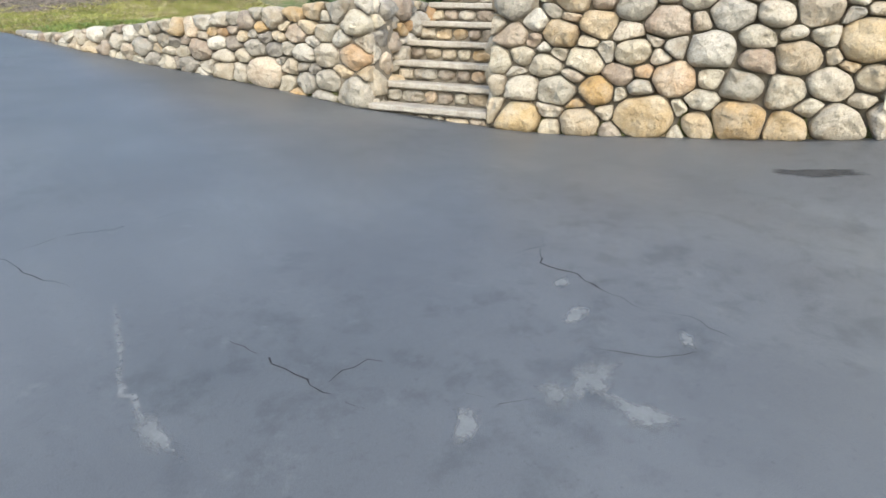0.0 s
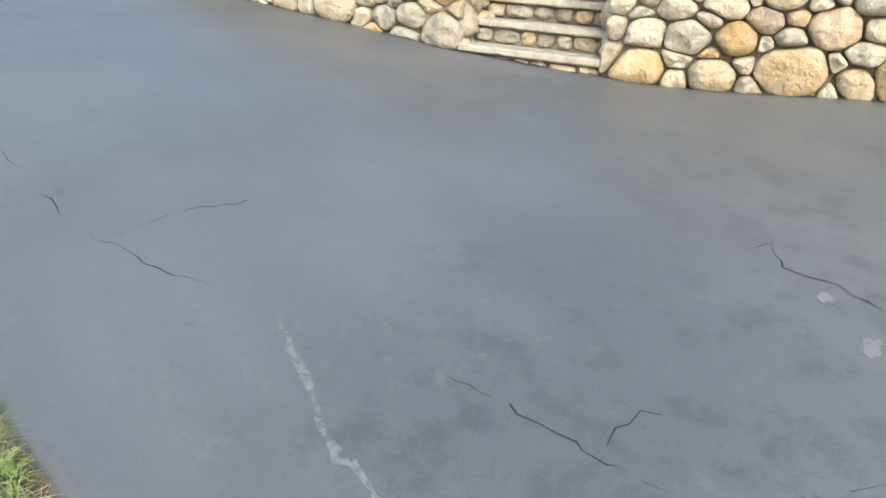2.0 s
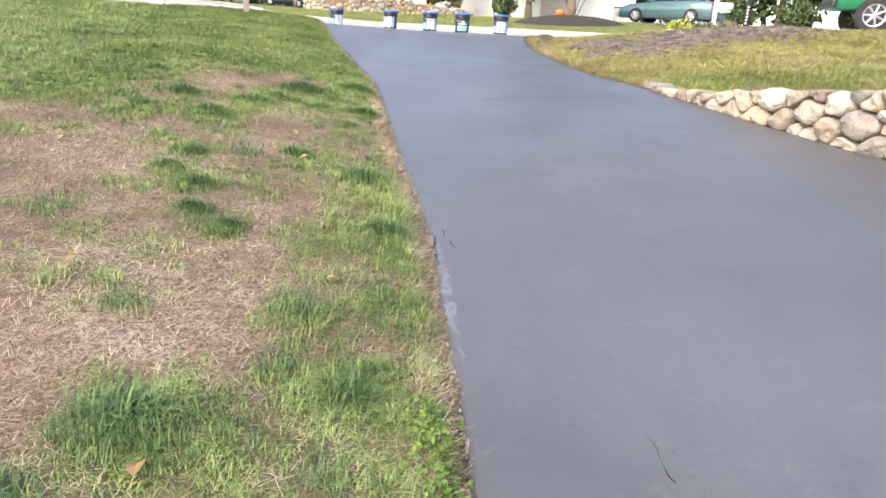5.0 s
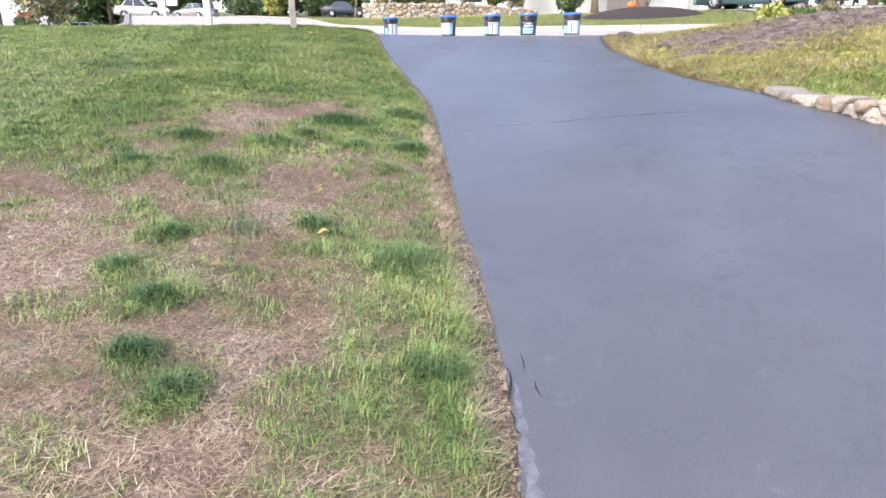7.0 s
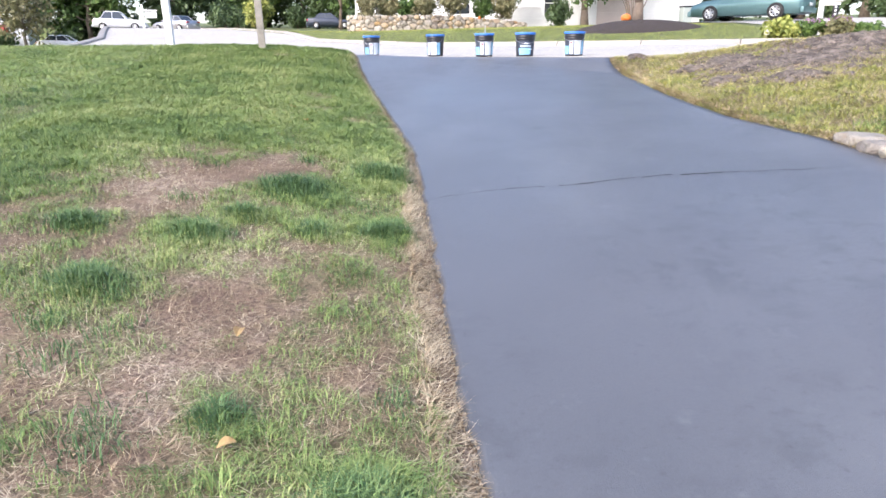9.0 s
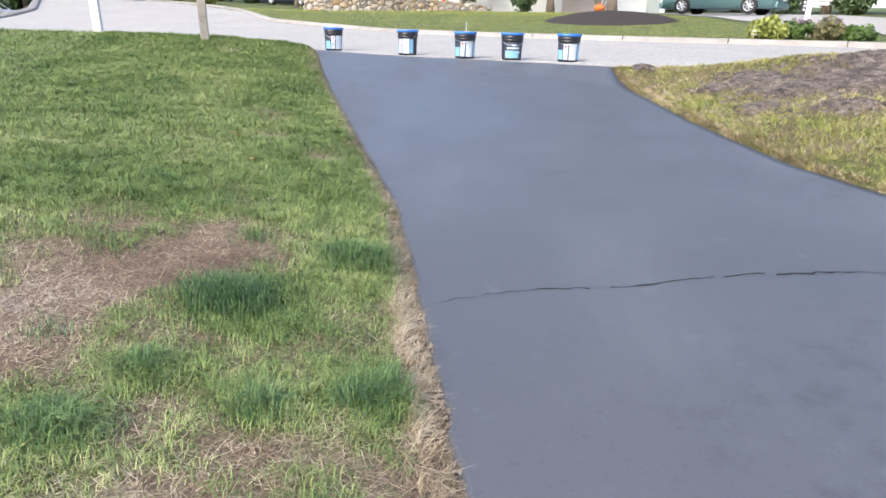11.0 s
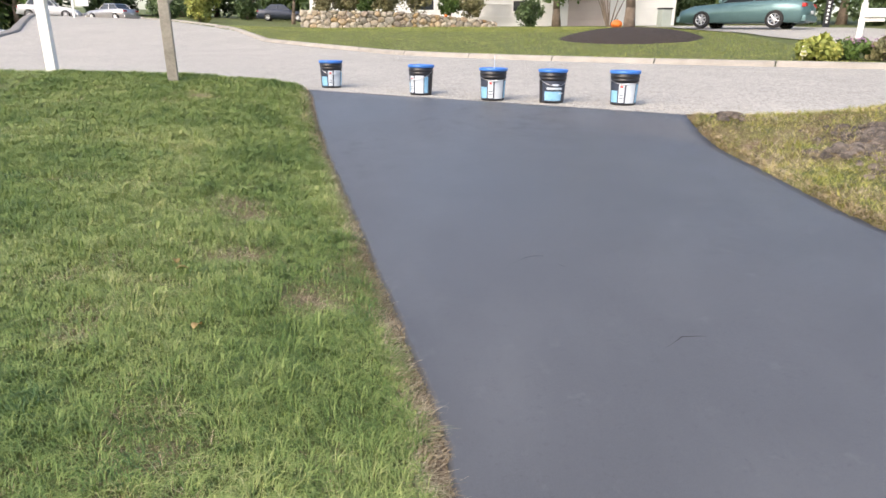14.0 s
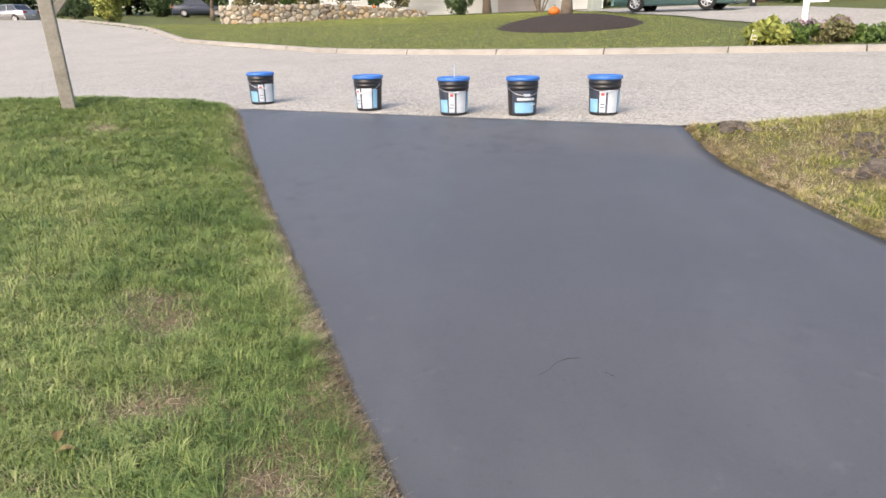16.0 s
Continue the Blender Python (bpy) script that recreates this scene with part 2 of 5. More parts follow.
M = {
    "drive": asphalt_material("sealed_asphalt", (0.078, 0.082, 0.089), (0.106, 0.110, 0.118), 0.36, 0.48, 0.3),
    "road": asphalt_material("worn_road_asphalt", (0.33, 0.31, 0.27), (0.46, 0.435, 0.385), 0.85, 0.95, 0.0, True),
    "crack": material("crack_shadow", (0.010, 0.010, 0.011), (0.03, 0.03, 0.032), rough=0.9, bump=0.0),
    "scuff": stain_material("dried_sealer_scuff", (0.13, 0.135, 0.14), (0.22, 0.225, 0.23), 0.55, 22, 0.75),
    "lip": material("silvery_sealer_lip", (0.085, 0.09, 0.10), (0.18, 0.19, 0.2), scale=18, rough=0.5, world_space=True, contrast=0.12),
    "stain": stain_material("dark_oil_stain", (0.015, 0.015, 0.015), (0.06, 0.06, 0.062), 0.6, 13, 0.85),
    "edge_crumb": material("edge_crumbs", (0.10, 0.085, 0.065), (0.34, 0.29, 0.22), scale=9, fine=90, rough=0.95, bump=0.4, island=0.35, world_space=True),
    "clover": blade_material("clover_leaf", [(0.0, (0.055, 0.11, 0.02)), (0.5, (0.11, 0.20, 0.032)), (1.0, (0.2, 0.3, 0.055))]),
    "stone": stone_material(),
    "stone_ochre": stone_material("ochre_fieldstone", True),
    "mortar": material("joint_earth", (0.12, 0.10, 0.078), (0.23, 0.20, 0.155), scale=8, fine=70, rough=0.95, bump=0.8),
    "tread": material("weathered_step_slab", (0.27, 0.235, 0.19), (0.47, 0.43, 0.37), scale=9, fine=50, rough=0.95, bump=1.0, depth=0.012, spread=0.08, world_space=True),
    "lawn": lawn_material(),
    "blade": blade_material("green_grass", [(0.0, (0.055, 0.105, 0.025)), (0.35, (0.14, 0.22, 0.055)), (0.65, (0.29, 0.36, 0.11)), (1.0, (0.56, 0.53, 0.26))]),
    "blade_right": blade_material("yellowing_grass", [(0.0, (0.12, 0.15, 0.03)), (0.35, (0.25, 0.27, 0.06)), (0.65, (0.42, 0.40, 0.11)), (1.0, (0.58, 0.50, 0.20))]),
    "blade_far": blade_material("sunny_far_grass", [(0.0, (0.15, 0.19, 0.04)), (0.35, (0.25, 0.29, 0.065)), (0.65, (0.36, 0.385, 0.10)), (1.0, (0.50, 0.46, 0.15))]),
    "tuft": blade_material("deep_green_tuft", [(0.0, (0.04, 0.085, 0.03)), (0.5, (0.085, 0.16, 0.05)), (1.0, (0.21, 0.30, 0.10))]),
    "straw": blade_material("dry_straw_grass", [(0.0, (0.12, 0.08, 0.045)), (0.25, (0.25, 0.18, 0.10)), (0.5, (0.44, 0.35, 0.215)), (0.78, (0.70, 0.60, 0.42)), (1.0, (0.30, 0.30, 0.11))]),
    "kerb": material("pale_kerb", (0.25, 0.23, 0.20), (0.37, 0.345, 0.305), scale=2, fine=50, rough=0.9, spread=0.08, world_space=True),
    "mulch": material("dark_mulch", (0.025, 0.018, 0.014), (0.07, 0.052, 0.042), scale=12, fine=90, rough=0.95, bump=1.0, depth=0.03, world_space=True),
    "soil": material("turned_earth", (0.06, 0.048, 0.04), (0.24, 0.2, 0.165), scale=6, fine=60, rough=0.95, bump=1.0, depth=0.03, world_space=True, island=0.45),
    "black": material("black_plastic", (0.012, 0.012, 0.014), (0.022, 0.022, 0.025), rough=0.38, bump=0.05),
    "blue": material("blue_plastic_lid", (0.03, 0.15, 0.50), (0.05, 0.20, 0.58), rough=0.4, bump=0.05),
    "label": material("white_label", (0.46, 0.52, 0.58), (0.58, 0.63, 0.68), scale=9, rough=0.45, bump=0.0),
    "label_blue": material("pale_blue_label", (0.16, 0.38, 0.58), (0.26, 0.50, 0.68), scale=9, rough=0.45, bump=0.0),
    "label_dark": material("dark_label_print", (0.02, 0.03, 0.05), (0.05, 0.06, 0.09), scale=9, rough=0.45, bump=0.0),
    "label_red": material("red_label_print", (0.45, 0.04, 0.04), (0.55, 0.07, 0.06), scale=9, rough=0.45, bump=0.0),
    "steel": material("bucket_wire", (0.45, 0.45, 0.45), (0.6, 0.6, 0.6), rough=0.35, metal=1.0, bump=0.0),
    "post_grey": material("weathered_post_wood", (0.20, 0.18, 0.15), (0.36, 0.33, 0.28), scale=4, fine=45, rough=0.9, bump=0.8),
    "white": material("white_paint", (0.74, 0.74, 0.72), (0.82, 0.82, 0.80), scale=3, rough=0.5, bump=0.1),
    "cream": material("cream_trim_paint", (0.50, 0.45, 0.355), (0.62, 0.57, 0.46), scale=3, rough=0.6, bump=0.2),
    "concrete": material("pale_concrete", (0.34, 0.32, 0.285), (0.44, 0.415, 0.37), scale=2.5, fine=60, rough=0.9, bump=0.5),
    "door": material("grey_green_door", (0.30, 0.34, 0.30), (0.36, 0.40, 0.36), scale=2, rough=0.5, bump=0.1),
    "siding": material("white_siding", (0.66, 0.66, 0.64), (0.76, 0.76, 0.74), scale=1, rough=0.6, bump=0.1),
    "siding_tan": material("tan_siding", (0.48, 0.40, 0.36), (0.56, 0.48, 0.43), scale=1, rough=0.7, bump=0.1),
    "roof": material("grey_shingle", (0.10, 0.10, 0.105), (0.18, 0.175, 0.17), scale=4, fine=30, rough=0.95, bump=0.6),
    "glass": glass_material("dark_window_glass", (0.03, 0.035, 0.04)),
    "teal": material("teal_car_paint", (0.10, 0.19, 0.20), (0.13, 0.23, 0.24), rough=0.28, metal=0.3, bump=0.0),
    "carwhite": material("white_car_paint", (0.70, 0.70, 0.70), (0.78, 0.78, 0.78), rough=0.3, bump=0.0),
    "tyre": material("tyre_rubber", (0.012, 0.012, 0.012), (0.03, 0.03, 0.03), rough=0.85, bump=0.2),
    "rim": material("alloy_rim", (0.45, 0.45, 0.46), (0.6, 0.6, 0.6), rough=0.35, metal=0.9, bump=0.0),
    "redlamp": material("red_tail_lamp", (0.35, 0.01, 0.01), (0.45, 0.02, 0.02), rough=0.25, bump=0.0),
    "green_truck": material("green_machine_paint", (0.01, 0.20, 0.09), (0.02, 0.27, 0.12), rough=0.35, bump=0.0),
    "bark": material("tree_bark", (0.10, 0.075, 0.055), (0.22, 0.175, 0.135), scale=6, fine=30, rough=0.95, bump=1.0, depth=0.03),
    "leaf": blade_material("tree_leaf", [(0.0, (0.035, 0.07, 0.018)), (0.5, (0.08, 0.14, 0.032)), (1.0, (0.17, 0.24, 0.06))]),
    "leaf_dark": blade_material("dark_hedge_leaf", [(0.0, (0.03, 0.055, 0.022)), (0.5, (0.065, 0.105, 0.038)), (1.0, (0.13, 0.18, 0.065))]),
    "leaf_lime": blade_material("lime_bush_leaf", [(0.0, (0.13, 0.17, 0.035)), (0.5, (0.27, 0.30, 0.07)), (1.0, (0.48, 0.44, 0.13))]),
    "leaf_bronze": blade_material("bronze_bush_leaf", [(0.0, (0.10, 0.105, 0.045)), (0.5, (0.19, 0.18, 0.085)), (1.0, (0.32, 0.27, 0.15))]),
    "flower": blade_material("mauve_flower", [(0.0, (0.20, 0.08, 0.22)), (0.5, (0.36, 0.20, 0.36)), (1.0, (0.5, 0.36, 0.3))]),
    "pumpkin": material("pumpkin_skin", (0.62, 0.13, 0.02), (0.75, 0.20, 0.03), rough=0.5, bump=0.2),
    "stem": material("dry_stem", (0.18, 0.15, 0.07), (0.26, 0.22, 0.11), rough=0.9),
    "deadleaf": material("fallen_leaf_skin", (0.45, 0.30, 0.12), (0.62, 0.46, 0.24), rough=0.8, spread=0.25),
    "wood_log": material("charred_log", (0.04, 0.03, 0.025), (0.12, 0.09, 0.07), scale=8, fine=40, rough=0.95, bump=1.0),
}

# ---- terrain ----
NX, NY = 0.49, 0.8717  # across the road


def left_edge(y):
    return np.interp(y, [-30, -18, -13.9, -12.77, -11.85, -9.75, -8.3, -6.4, -5.3, -3.6, -2.0, -1.0, 1.4],
                     [2.6, 1.5, 1.02, 0.82, 0.72, 0.47, 0.18, -0.17, -0.38, -0.91, -1.42, -1.72, -2.38])


def right_edge(y):
    return np.interp(y, [-30, -18, -15.3, -14.0, -12.5, -11.4, -10.5, -9.5, -8.5, -7.5, -6.5, -5.7, -5.4, -4.7, -3.3, -2.3, -1.15, -0.85, 0.5],
                     [11, 8.4, 6.95, 6.23, 5.47, 4.9, 4.56, 4.06, 3.62, 3.26, 2.94, 2.76, 2.66, 2.36, 2.06, 1.93, 1.74, 1.82, 1.5])


def smooth(t):
    t = np.clip(t, 0, 1)
    return t * t * (3 - 2 * t)


def drive_z(x, y):
    x, y = np.clip(x, -3, 8), np.clip(y, -19, 2)
    p = 0.00782 + 0.00582 * x + 0.13057 * y - 0.01276 * x * x - 0.01316 * x * y + 0.00012 * y * y
    p = p + 0.057 * np.maximum(x - 5.2, 0) * np.maximum(-13 - y, 0)
    # the wall side sags by the steps and swells lower down the wall
    k = np.clip((x - left_edge(y)) / (right_edge(y) - left_edge(y)), 0, 1.1) ** 1.5
    p = p + k * np.interp(y, [-16, -14.8, -14, -13, -12.5, -11.3, -10.5, -9.5, -8, -6.5, -5.5, -4, -1],
                          [-0.05, -0.035, -0.025, -0.068, -0.076, -0.06, -0.02, 0.035, 0.06, 0.075, 0.05, 0.02, 0])
    return p * smooth(-(NX * x + NY * y) / 0.6)


def far_z(d):
    return np.interp(d, [0, 10, 18, 26, 33, 60, 100, 400], [0, 0.27, 0.95, 1.32, 1.5, 2.6, 4.6, 13.0])


def land_z(x, y):
    """The road and the land beyond it, which also climbs towards the far end of the street."""
    d = NX * x + NY * y
    return far_z(np.maximum(d, 0)) + 0.034 * np.maximum(-x - 8, 0) * smooth((d - 4) / 8)


def kerb_d(x, y):
    """The far kerb's distance across the road, as the road bends away."""
    s = -NY * x + NX * y
    return np.interp(s, [-40, -9, -4.5, -2.3, 1, 4, 7, 9.4, 13.4, 16.8, 22.9, 30, 52, 90], [6.0, 9.3, 9.4, 9.1, 8.7, 8.8, 9.3, 10.3, 11.8, 13.2, 17.3, 21.4, 33, 56])


def wall_top(y):
    return np.interp(y, [-16, -12.6, -11.3, -9.8, -8.7, -7.4, -6.6, -6.1, -5.6], [0.22, 0.12, -0.04, -0.19, -0.33, -0.46, -0.53, -0.56, -0.53])


def lawn_z(x, y):
    """The lawns beside the drive, the road's bed and the land beyond it."""
    x, y = np.asarray(x, float), np.asarray(y, float)
    d = NX * x + NY * y
    xl, xr = left_edge(y), right_edge(y)
    gl = np.maximum(xl - x, 0)
    gr = np.maximum(x - xr, 0)
    cap = np.interp(y, [-16, -12, -8, -4, -1, 2], [0.2, 0.34, 0.42, 0.36, 0.21, 0.10])
    rise = cap * (1 - np.exp(-0.2 * gl / cap))
    left = drive_z(xl, y) - 0.045 + 0.06 * smooth(gl / 0.16) + rise
    behind_wall = smooth((-5.5 - y) / 0.4)
    right = drive_z(xr, y) * smooth((road_lo(-NY * x + NX * y) - d) / 2.2 + 1.0 * np.exp(-gr / 0.9)) - 0.045 + 0.06 * smooth(gr / 0.16) + 0.16 * gr / (1 + 0.12 * gr) * smooth((road_lo(-NY * x + NX * y) - d) / 1.1)
    retained = np.maximum(wall_top(y) - 0.05 + 0.05 * np.maximum(gr - 0.3, 0), drive_z(xr, y))
    step = smooth((gr - 0.12) / 0.12)
    right = right * (1 - behind_wall) + behind_wall * (drive_z(xr, y) * (1 - step) + retained * step)
    right = right + bed_of(x, y) * 0.05
    near = np.where(x < xl, left, np.where(x > xr, right, drive_z(x, y) - 0.05))
    kd = kerb_d(x, y)
    beyond = land_z(x, y) + np.where(d > kd, 0.09, np.where((d > kd - 1.2) | (d < 0.6), -0.05, -0.3))
    t = smooth((d - road_lo(-NY * x + NX * y) - 0.03) / 0.25)
    out = near * (1 - t) + beyond * t
    # the stairwell between the cheeks
    ex, ey = x - 4.92, y + 11.38
    along, inward = ex * 0.441 - ey * 0.8976, ex * 0.8976 + ey * 0.441
    well = (along > -0.12) & (along < 1.37) & (inward > -0.3) & (inward < 1.75)
    return np.where(well, np.minimum(out, -1.3 + 0.6 * np.maximum(inward, 0)), out)


def road_lo(s):
    """How far the road reaches towards the near lawn."""
    return np.interp(s, [-60, -9, -6, -4, -3.3, -2.6, -2.05, 2.7, 4.0, 5.0, 7.0, 12, 16, 22, 31, 52, 90], [3.0, 2.6, 2.2, 1.5, 0.95, 0.3, 0.0, 0.02, -1.05, -1.25, -1.45, -1.6, -1.0, 3.0, 10.9, 23, 45])


BEDS = [(3.1, -2.1, 0.35, 0.3), (3.2, -2.65, 0.4, 0.28), (2.72, -3.2, 0.2, 0.13), (2.6, -2.3, 0.2, 0.12), (3.9, -2.6, 0.6, 0.45),
        (4.6, -2.0, 0.9, 0.5), (3.35, -3.4, 0.28, 0.18), (2.15, -1.2, 0.12, 0.07), (5.6, -2.0, 0.8, 0.5), (4.3, -0.9, 0.5, 0.3)]


def bed_of(x, y):
    """Patches of turned, stony earth on the lawn at the street corner."""
    q = 0.0
    for cx, cy, rx, ry in BEDS:
        q = np.maximum(q, np.exp(-(((x - cx) / rx) ** 2 + ((y - cy) / ry) ** 2) ** 1.5))
    return q * smooth((x - right_edge(y) - 0.12) / 0.3)


# standing tufts: place and radius
TUFTS = [(-0.28, -11.97, 0.16), (0.3, -11.66, 0.10), (0.03, -9.34, 0.15), (0.26, -10.18, 0.10), (-0.49, -10.52, 0.08), (-0.72, -10.34, 0.07), (-1.09, -9.80, 0.08),
         (-1.33, -8.37, 0.16), (-0.46, -12.29, 0.09), (-0.48, -9.07, 0.08), (-1.07, -9.41, 0.07), (-1.78, -7.75, 0.12), (-1.82, -8.45, 0.11), (-1.17, -7.72, 0.14),
         (-0.31, -7.33, 0.11), (-0.83, -10.01, 0.09), (-1.06, -7.37, 0.1), (-0.63, -7.46, 0.1), (-0.94, -6.84, 0.19), (-0.49, -6.25, 0.19), (-0.25, -7.25, 0.11)]
# dry, thin patches in the turf: place and radius
PATCHES = [(-1.74, -3.5, 0.2), (-1.86, -3.1, 0.15), (-1.5, -4.25, 0.2), (-1.0, -4.62, 0.15), (-1.89, -5.02, 0.22), (-1.69, -6.08, 0.2), (-1.24, -6.15, 0.2),
           (-0.89, -6.28, 0.2), (-1.2, -6.5, 0.25), (-1.65, -6.7, 0.32), (-1.07, -7.15, 0.14), (-0.17, -6.73, 0.16), (-3.2, -0.4, 0.3)]


def green_of(x, y):
    """How green the turf is: bare earth on the near part of the lawn, full turf towards the road."""
    x, y = np.asarray(x, float), np.asarray(y, float)
    n1 = np.array([noise.noise((a * 0.9, b * 0.9, 3.1)) for a, b in zip(x.ravel(), y.ravel())]).reshape(x.shape)
    n2 = np.array([noise.noise((a * 2.6, b * 2.6, 7.7)) for a, b in zip(x.ravel(), y.ravel())]).reshape(x.shape)
    n3 = np.array([noise.noise((a * 7.5, b * 7.5, 1.3)) for a, b in zip(x.ravel(), y.ravel())]).reshape(x.shape)
    gl = left_edge(y) - x
    edge = np.interp(y, [-14, -12.6, -11.5, -9.0, -7.5, -6.4, -5.8], [0.75, 0.66, 0.5, 0.36, 0.45, 0.75, 1.1])
    field = np.interp(y, [-14.6, -13.4, -12.6, -11.8, -8.6, -7.4, -6.6, -5.9], [0.95, 0.75, 0.35, 0.12, 0.1, 0.3, 0.6, 1.1])
    far = np.interp(y, [-9.2, -7.6], [0.15, 1.1])
    base = edge + (field - edge) * smooth((gl - 0.45) / 0.45)
    base = base + (far - base) * smooth((gl - 2.0) / 0.8) * smooth((y + 9.5) / 1.5)
    for cx, cy, r in TUFTS:
        base = base + 0.7 * np.exp(-(((x - cx) / (r * 1.5)) ** 2 + ((y - cy) / (r * 1.5)) ** 2))
    for cx, cy, r in PATCHES:
        base = base - 0.8 * np.exp(-(((x - cx) / r) ** 2 + ((y - cy) / (r * 1.1)) ** 2))
    # the dry strip beside the asphalt, wider up the lawn
    strip = np.interp(y, [-12, -9.5, -7.4, -5.5, -2, 0], [0.05, 0.06, 0.15, 0.09, 0.06, 0.05])
    base = base - 1.2 * (1 - smooth((gl - strip * 0.6) / (strip * 0.9)))
    base = np.where(x > right_edge(y), 0.72 - 1.15 * bed_of(x, y), base)
    base = np.where(NX * x + NY * y > 3, 1.2, base)
    return np.clip(base + 0.25 * n1 + 0.45 * n2 + 0.6 * n3, 0, 1)


def obj(name, verts, faces, mat, parent=None, label="", smooth_faces=False):
    me = bpy.data.meshes.new(name)
    me.from_pydata([tuple(v) for v in verts], [], [tuple(f) for f in faces])
    me.materials.append(mat)
    if smooth_faces:
        me.polygons.foreach_set("use_smooth", [True] * len(me.polygons))
    ob = new(name, me)
    if parent is not None:
        ob.parent = parent
    if label:
        tagged(ob, label)
    return ob


def part(name, bm, mat, parent=None, label="", shade=False):
    me = bpy.data.meshes.new(name)
    bm.normal_update()
    bm.to_mesh(me)
    bm.free()
    me.materials.append(mat)
    if shade:
        me.polygons.foreach_set("use_smooth", [True] * len(me.polygons))
    ob = new(name, me)
    if parent is not None:
        ob.parent = parent
    if label:
        tagged(ob, label)
    return ob


def thing(name, m, label, category, group="", kind=""):
    e = new(name)
    e.matrix_world = m
    return tagged(e, label, category, group, kind)


def grid_mesh(xs, ys, zf):
    gx, gy = np.meshgrid(xs, ys)
    z = zf(gx, gy)
    v = np.stack([gx, gy, z], -1).reshape(-1, 3)
    nx, ny = len(xs), len(ys)
    i = (np.arange(ny - 1)[:, None] * nx + np.arange(nx - 1)[None, :]).ravel()
    f = np.stack([i, i + 1, i + nx + 1, i + nx], -1)
    return v, f


def axis(lo, hi, step, reach, grow=1.35):
    mid = list(np.arange(lo, hi, step))
    a, s = [lo], step
    while a[-1] > -reach:
        s *= grow
        a.append(a[-1] - s)
    b, s = [hi], step
    while b[-1] < reach:
        s *= grow
        b.append(b[-1] + s)
    return np.array(a[:0:-1] + mid + b)


gv, gf = grid_mesh(axis(-9, 12, 0.11, 600, 1.04), axis(-18, 4, 0.11, 600, 1.04), lawn_z)
ground = obj("ground", gv, gf, M["lawn"], smooth_faces=True)
tagged(ground, "uneven lawn ground with turf and bare brown earth", "ground", kind="structure")
att = ground.data.attributes.new("green", "FLOAT", "POINT")
att.data.foreach_set("value", green_of(gv[:, 0], gv[:, 1]).astype(np.float32))


def build_drive():
    ys = np.concatenate([np.arange(-24, -15, 0.12), np.arange(-15, 1.6, 0.03)])
    us = np.concatenate([[0, 0.004], np.linspace(0.02, 1, 36)])
    rows = []
    for y in ys:
        wob = 0.03 * noise.noise((y * 1.9, 1.0, 0)) + 0.022 * noise.noise((y * 6, 4.0, 0)) + 0.014 * noise.noise((y * 17, 2.0, 0))
        a, b = float(left_edge(y)) + wob, float(right_edge(y)) + 0.02 + 0.03 * noise.noise((y * 2.1, 9.0, 0)) + 0.02 * noise.noise((y * 8, 3.0, 0))
        # the drive ends along the road's edge
        lim = (0.02 + 0.05 * noise.noise((y * 2, 5, 0)) - NY * y) / NX
        b = min(b, lim)
        if b - a < 0.05:
            break
        xs = a + (b - a) * us
        z = drive_z(xs, np.full_like(xs, y)) + 0.004
        row = [(a - 0.03, y, z[0] - 0.06)] + [(x, y, q) for x, q in zip(xs, z)] + [(b + 0.01, y, z[-1] - 0.06)]
        rows.append(row)
    n = len(rows[0])
    v = [p for r in rows for p in r]
    f = [(i * n + j, i * n + j + 1, (i + 1) * n + j + 1, (i + 1) * n + j) for i in range(len(rows) - 1) for j in range(n - 1)]
    ob = obj("driveway", v, f, M["drive"], smooth_faces=True)
    return tagged(ob, "freshly sealed black asphalt driveway sloping up to the road", "driveway", kind="structure")


driveway = build_drive()


def build_road():
    v, f, n = [], [], 15
    svals = np.concatenate([np.arange(-60, -12, 4.0), np.arange(-12, 20, 0.5), np.arange(20, 90, 4.0)])
    for s in svals:
        px, py = -NY * s, NX * s
        kd = float(kerb_d(px, py))
        lo = float(road_lo(s))
        for k in range(n):
            d = lo + (kd - lo) * k / (n - 1)
            v.append((px + NX * d, py + NY * d, float(land_z(px + NX * d, py + NY * d)) + 0.006))
    for i in range(len(svals) - 1):
        for k in range(n - 1):
            f.append((i * n + k, i * n + k + 1, (i + 1) * n + k + 1, (i + 1) * n + k))
    return tagged(obj("road", v, f, M["road"], smooth_faces=True), "pale worn asphalt street with gravelly edges", "road", kind="structure")


road = build_road()

# ---- fieldstone retaining walls ----


def clip(poly, nx, ny, c):
    """Keeps the part of a convex polygon where nx*x + ny*y <= c."""
    out = []
    for i, (x0, y0) in enumerate(poly):
        x1, y1 = poly[(i + 1) % len(poly)]
        a, b = nx * x0 + ny * y0 - c, nx * x1 + ny * y1 - c
        if a <= 0:
            out.append((x0, y0))
        if (a < 0 < b) or (b < 0 < a):
            t = a / (a - b)
            out.append((x0 + t * (x1 - x0), y0 + t * (y1 - y0)))
    return out


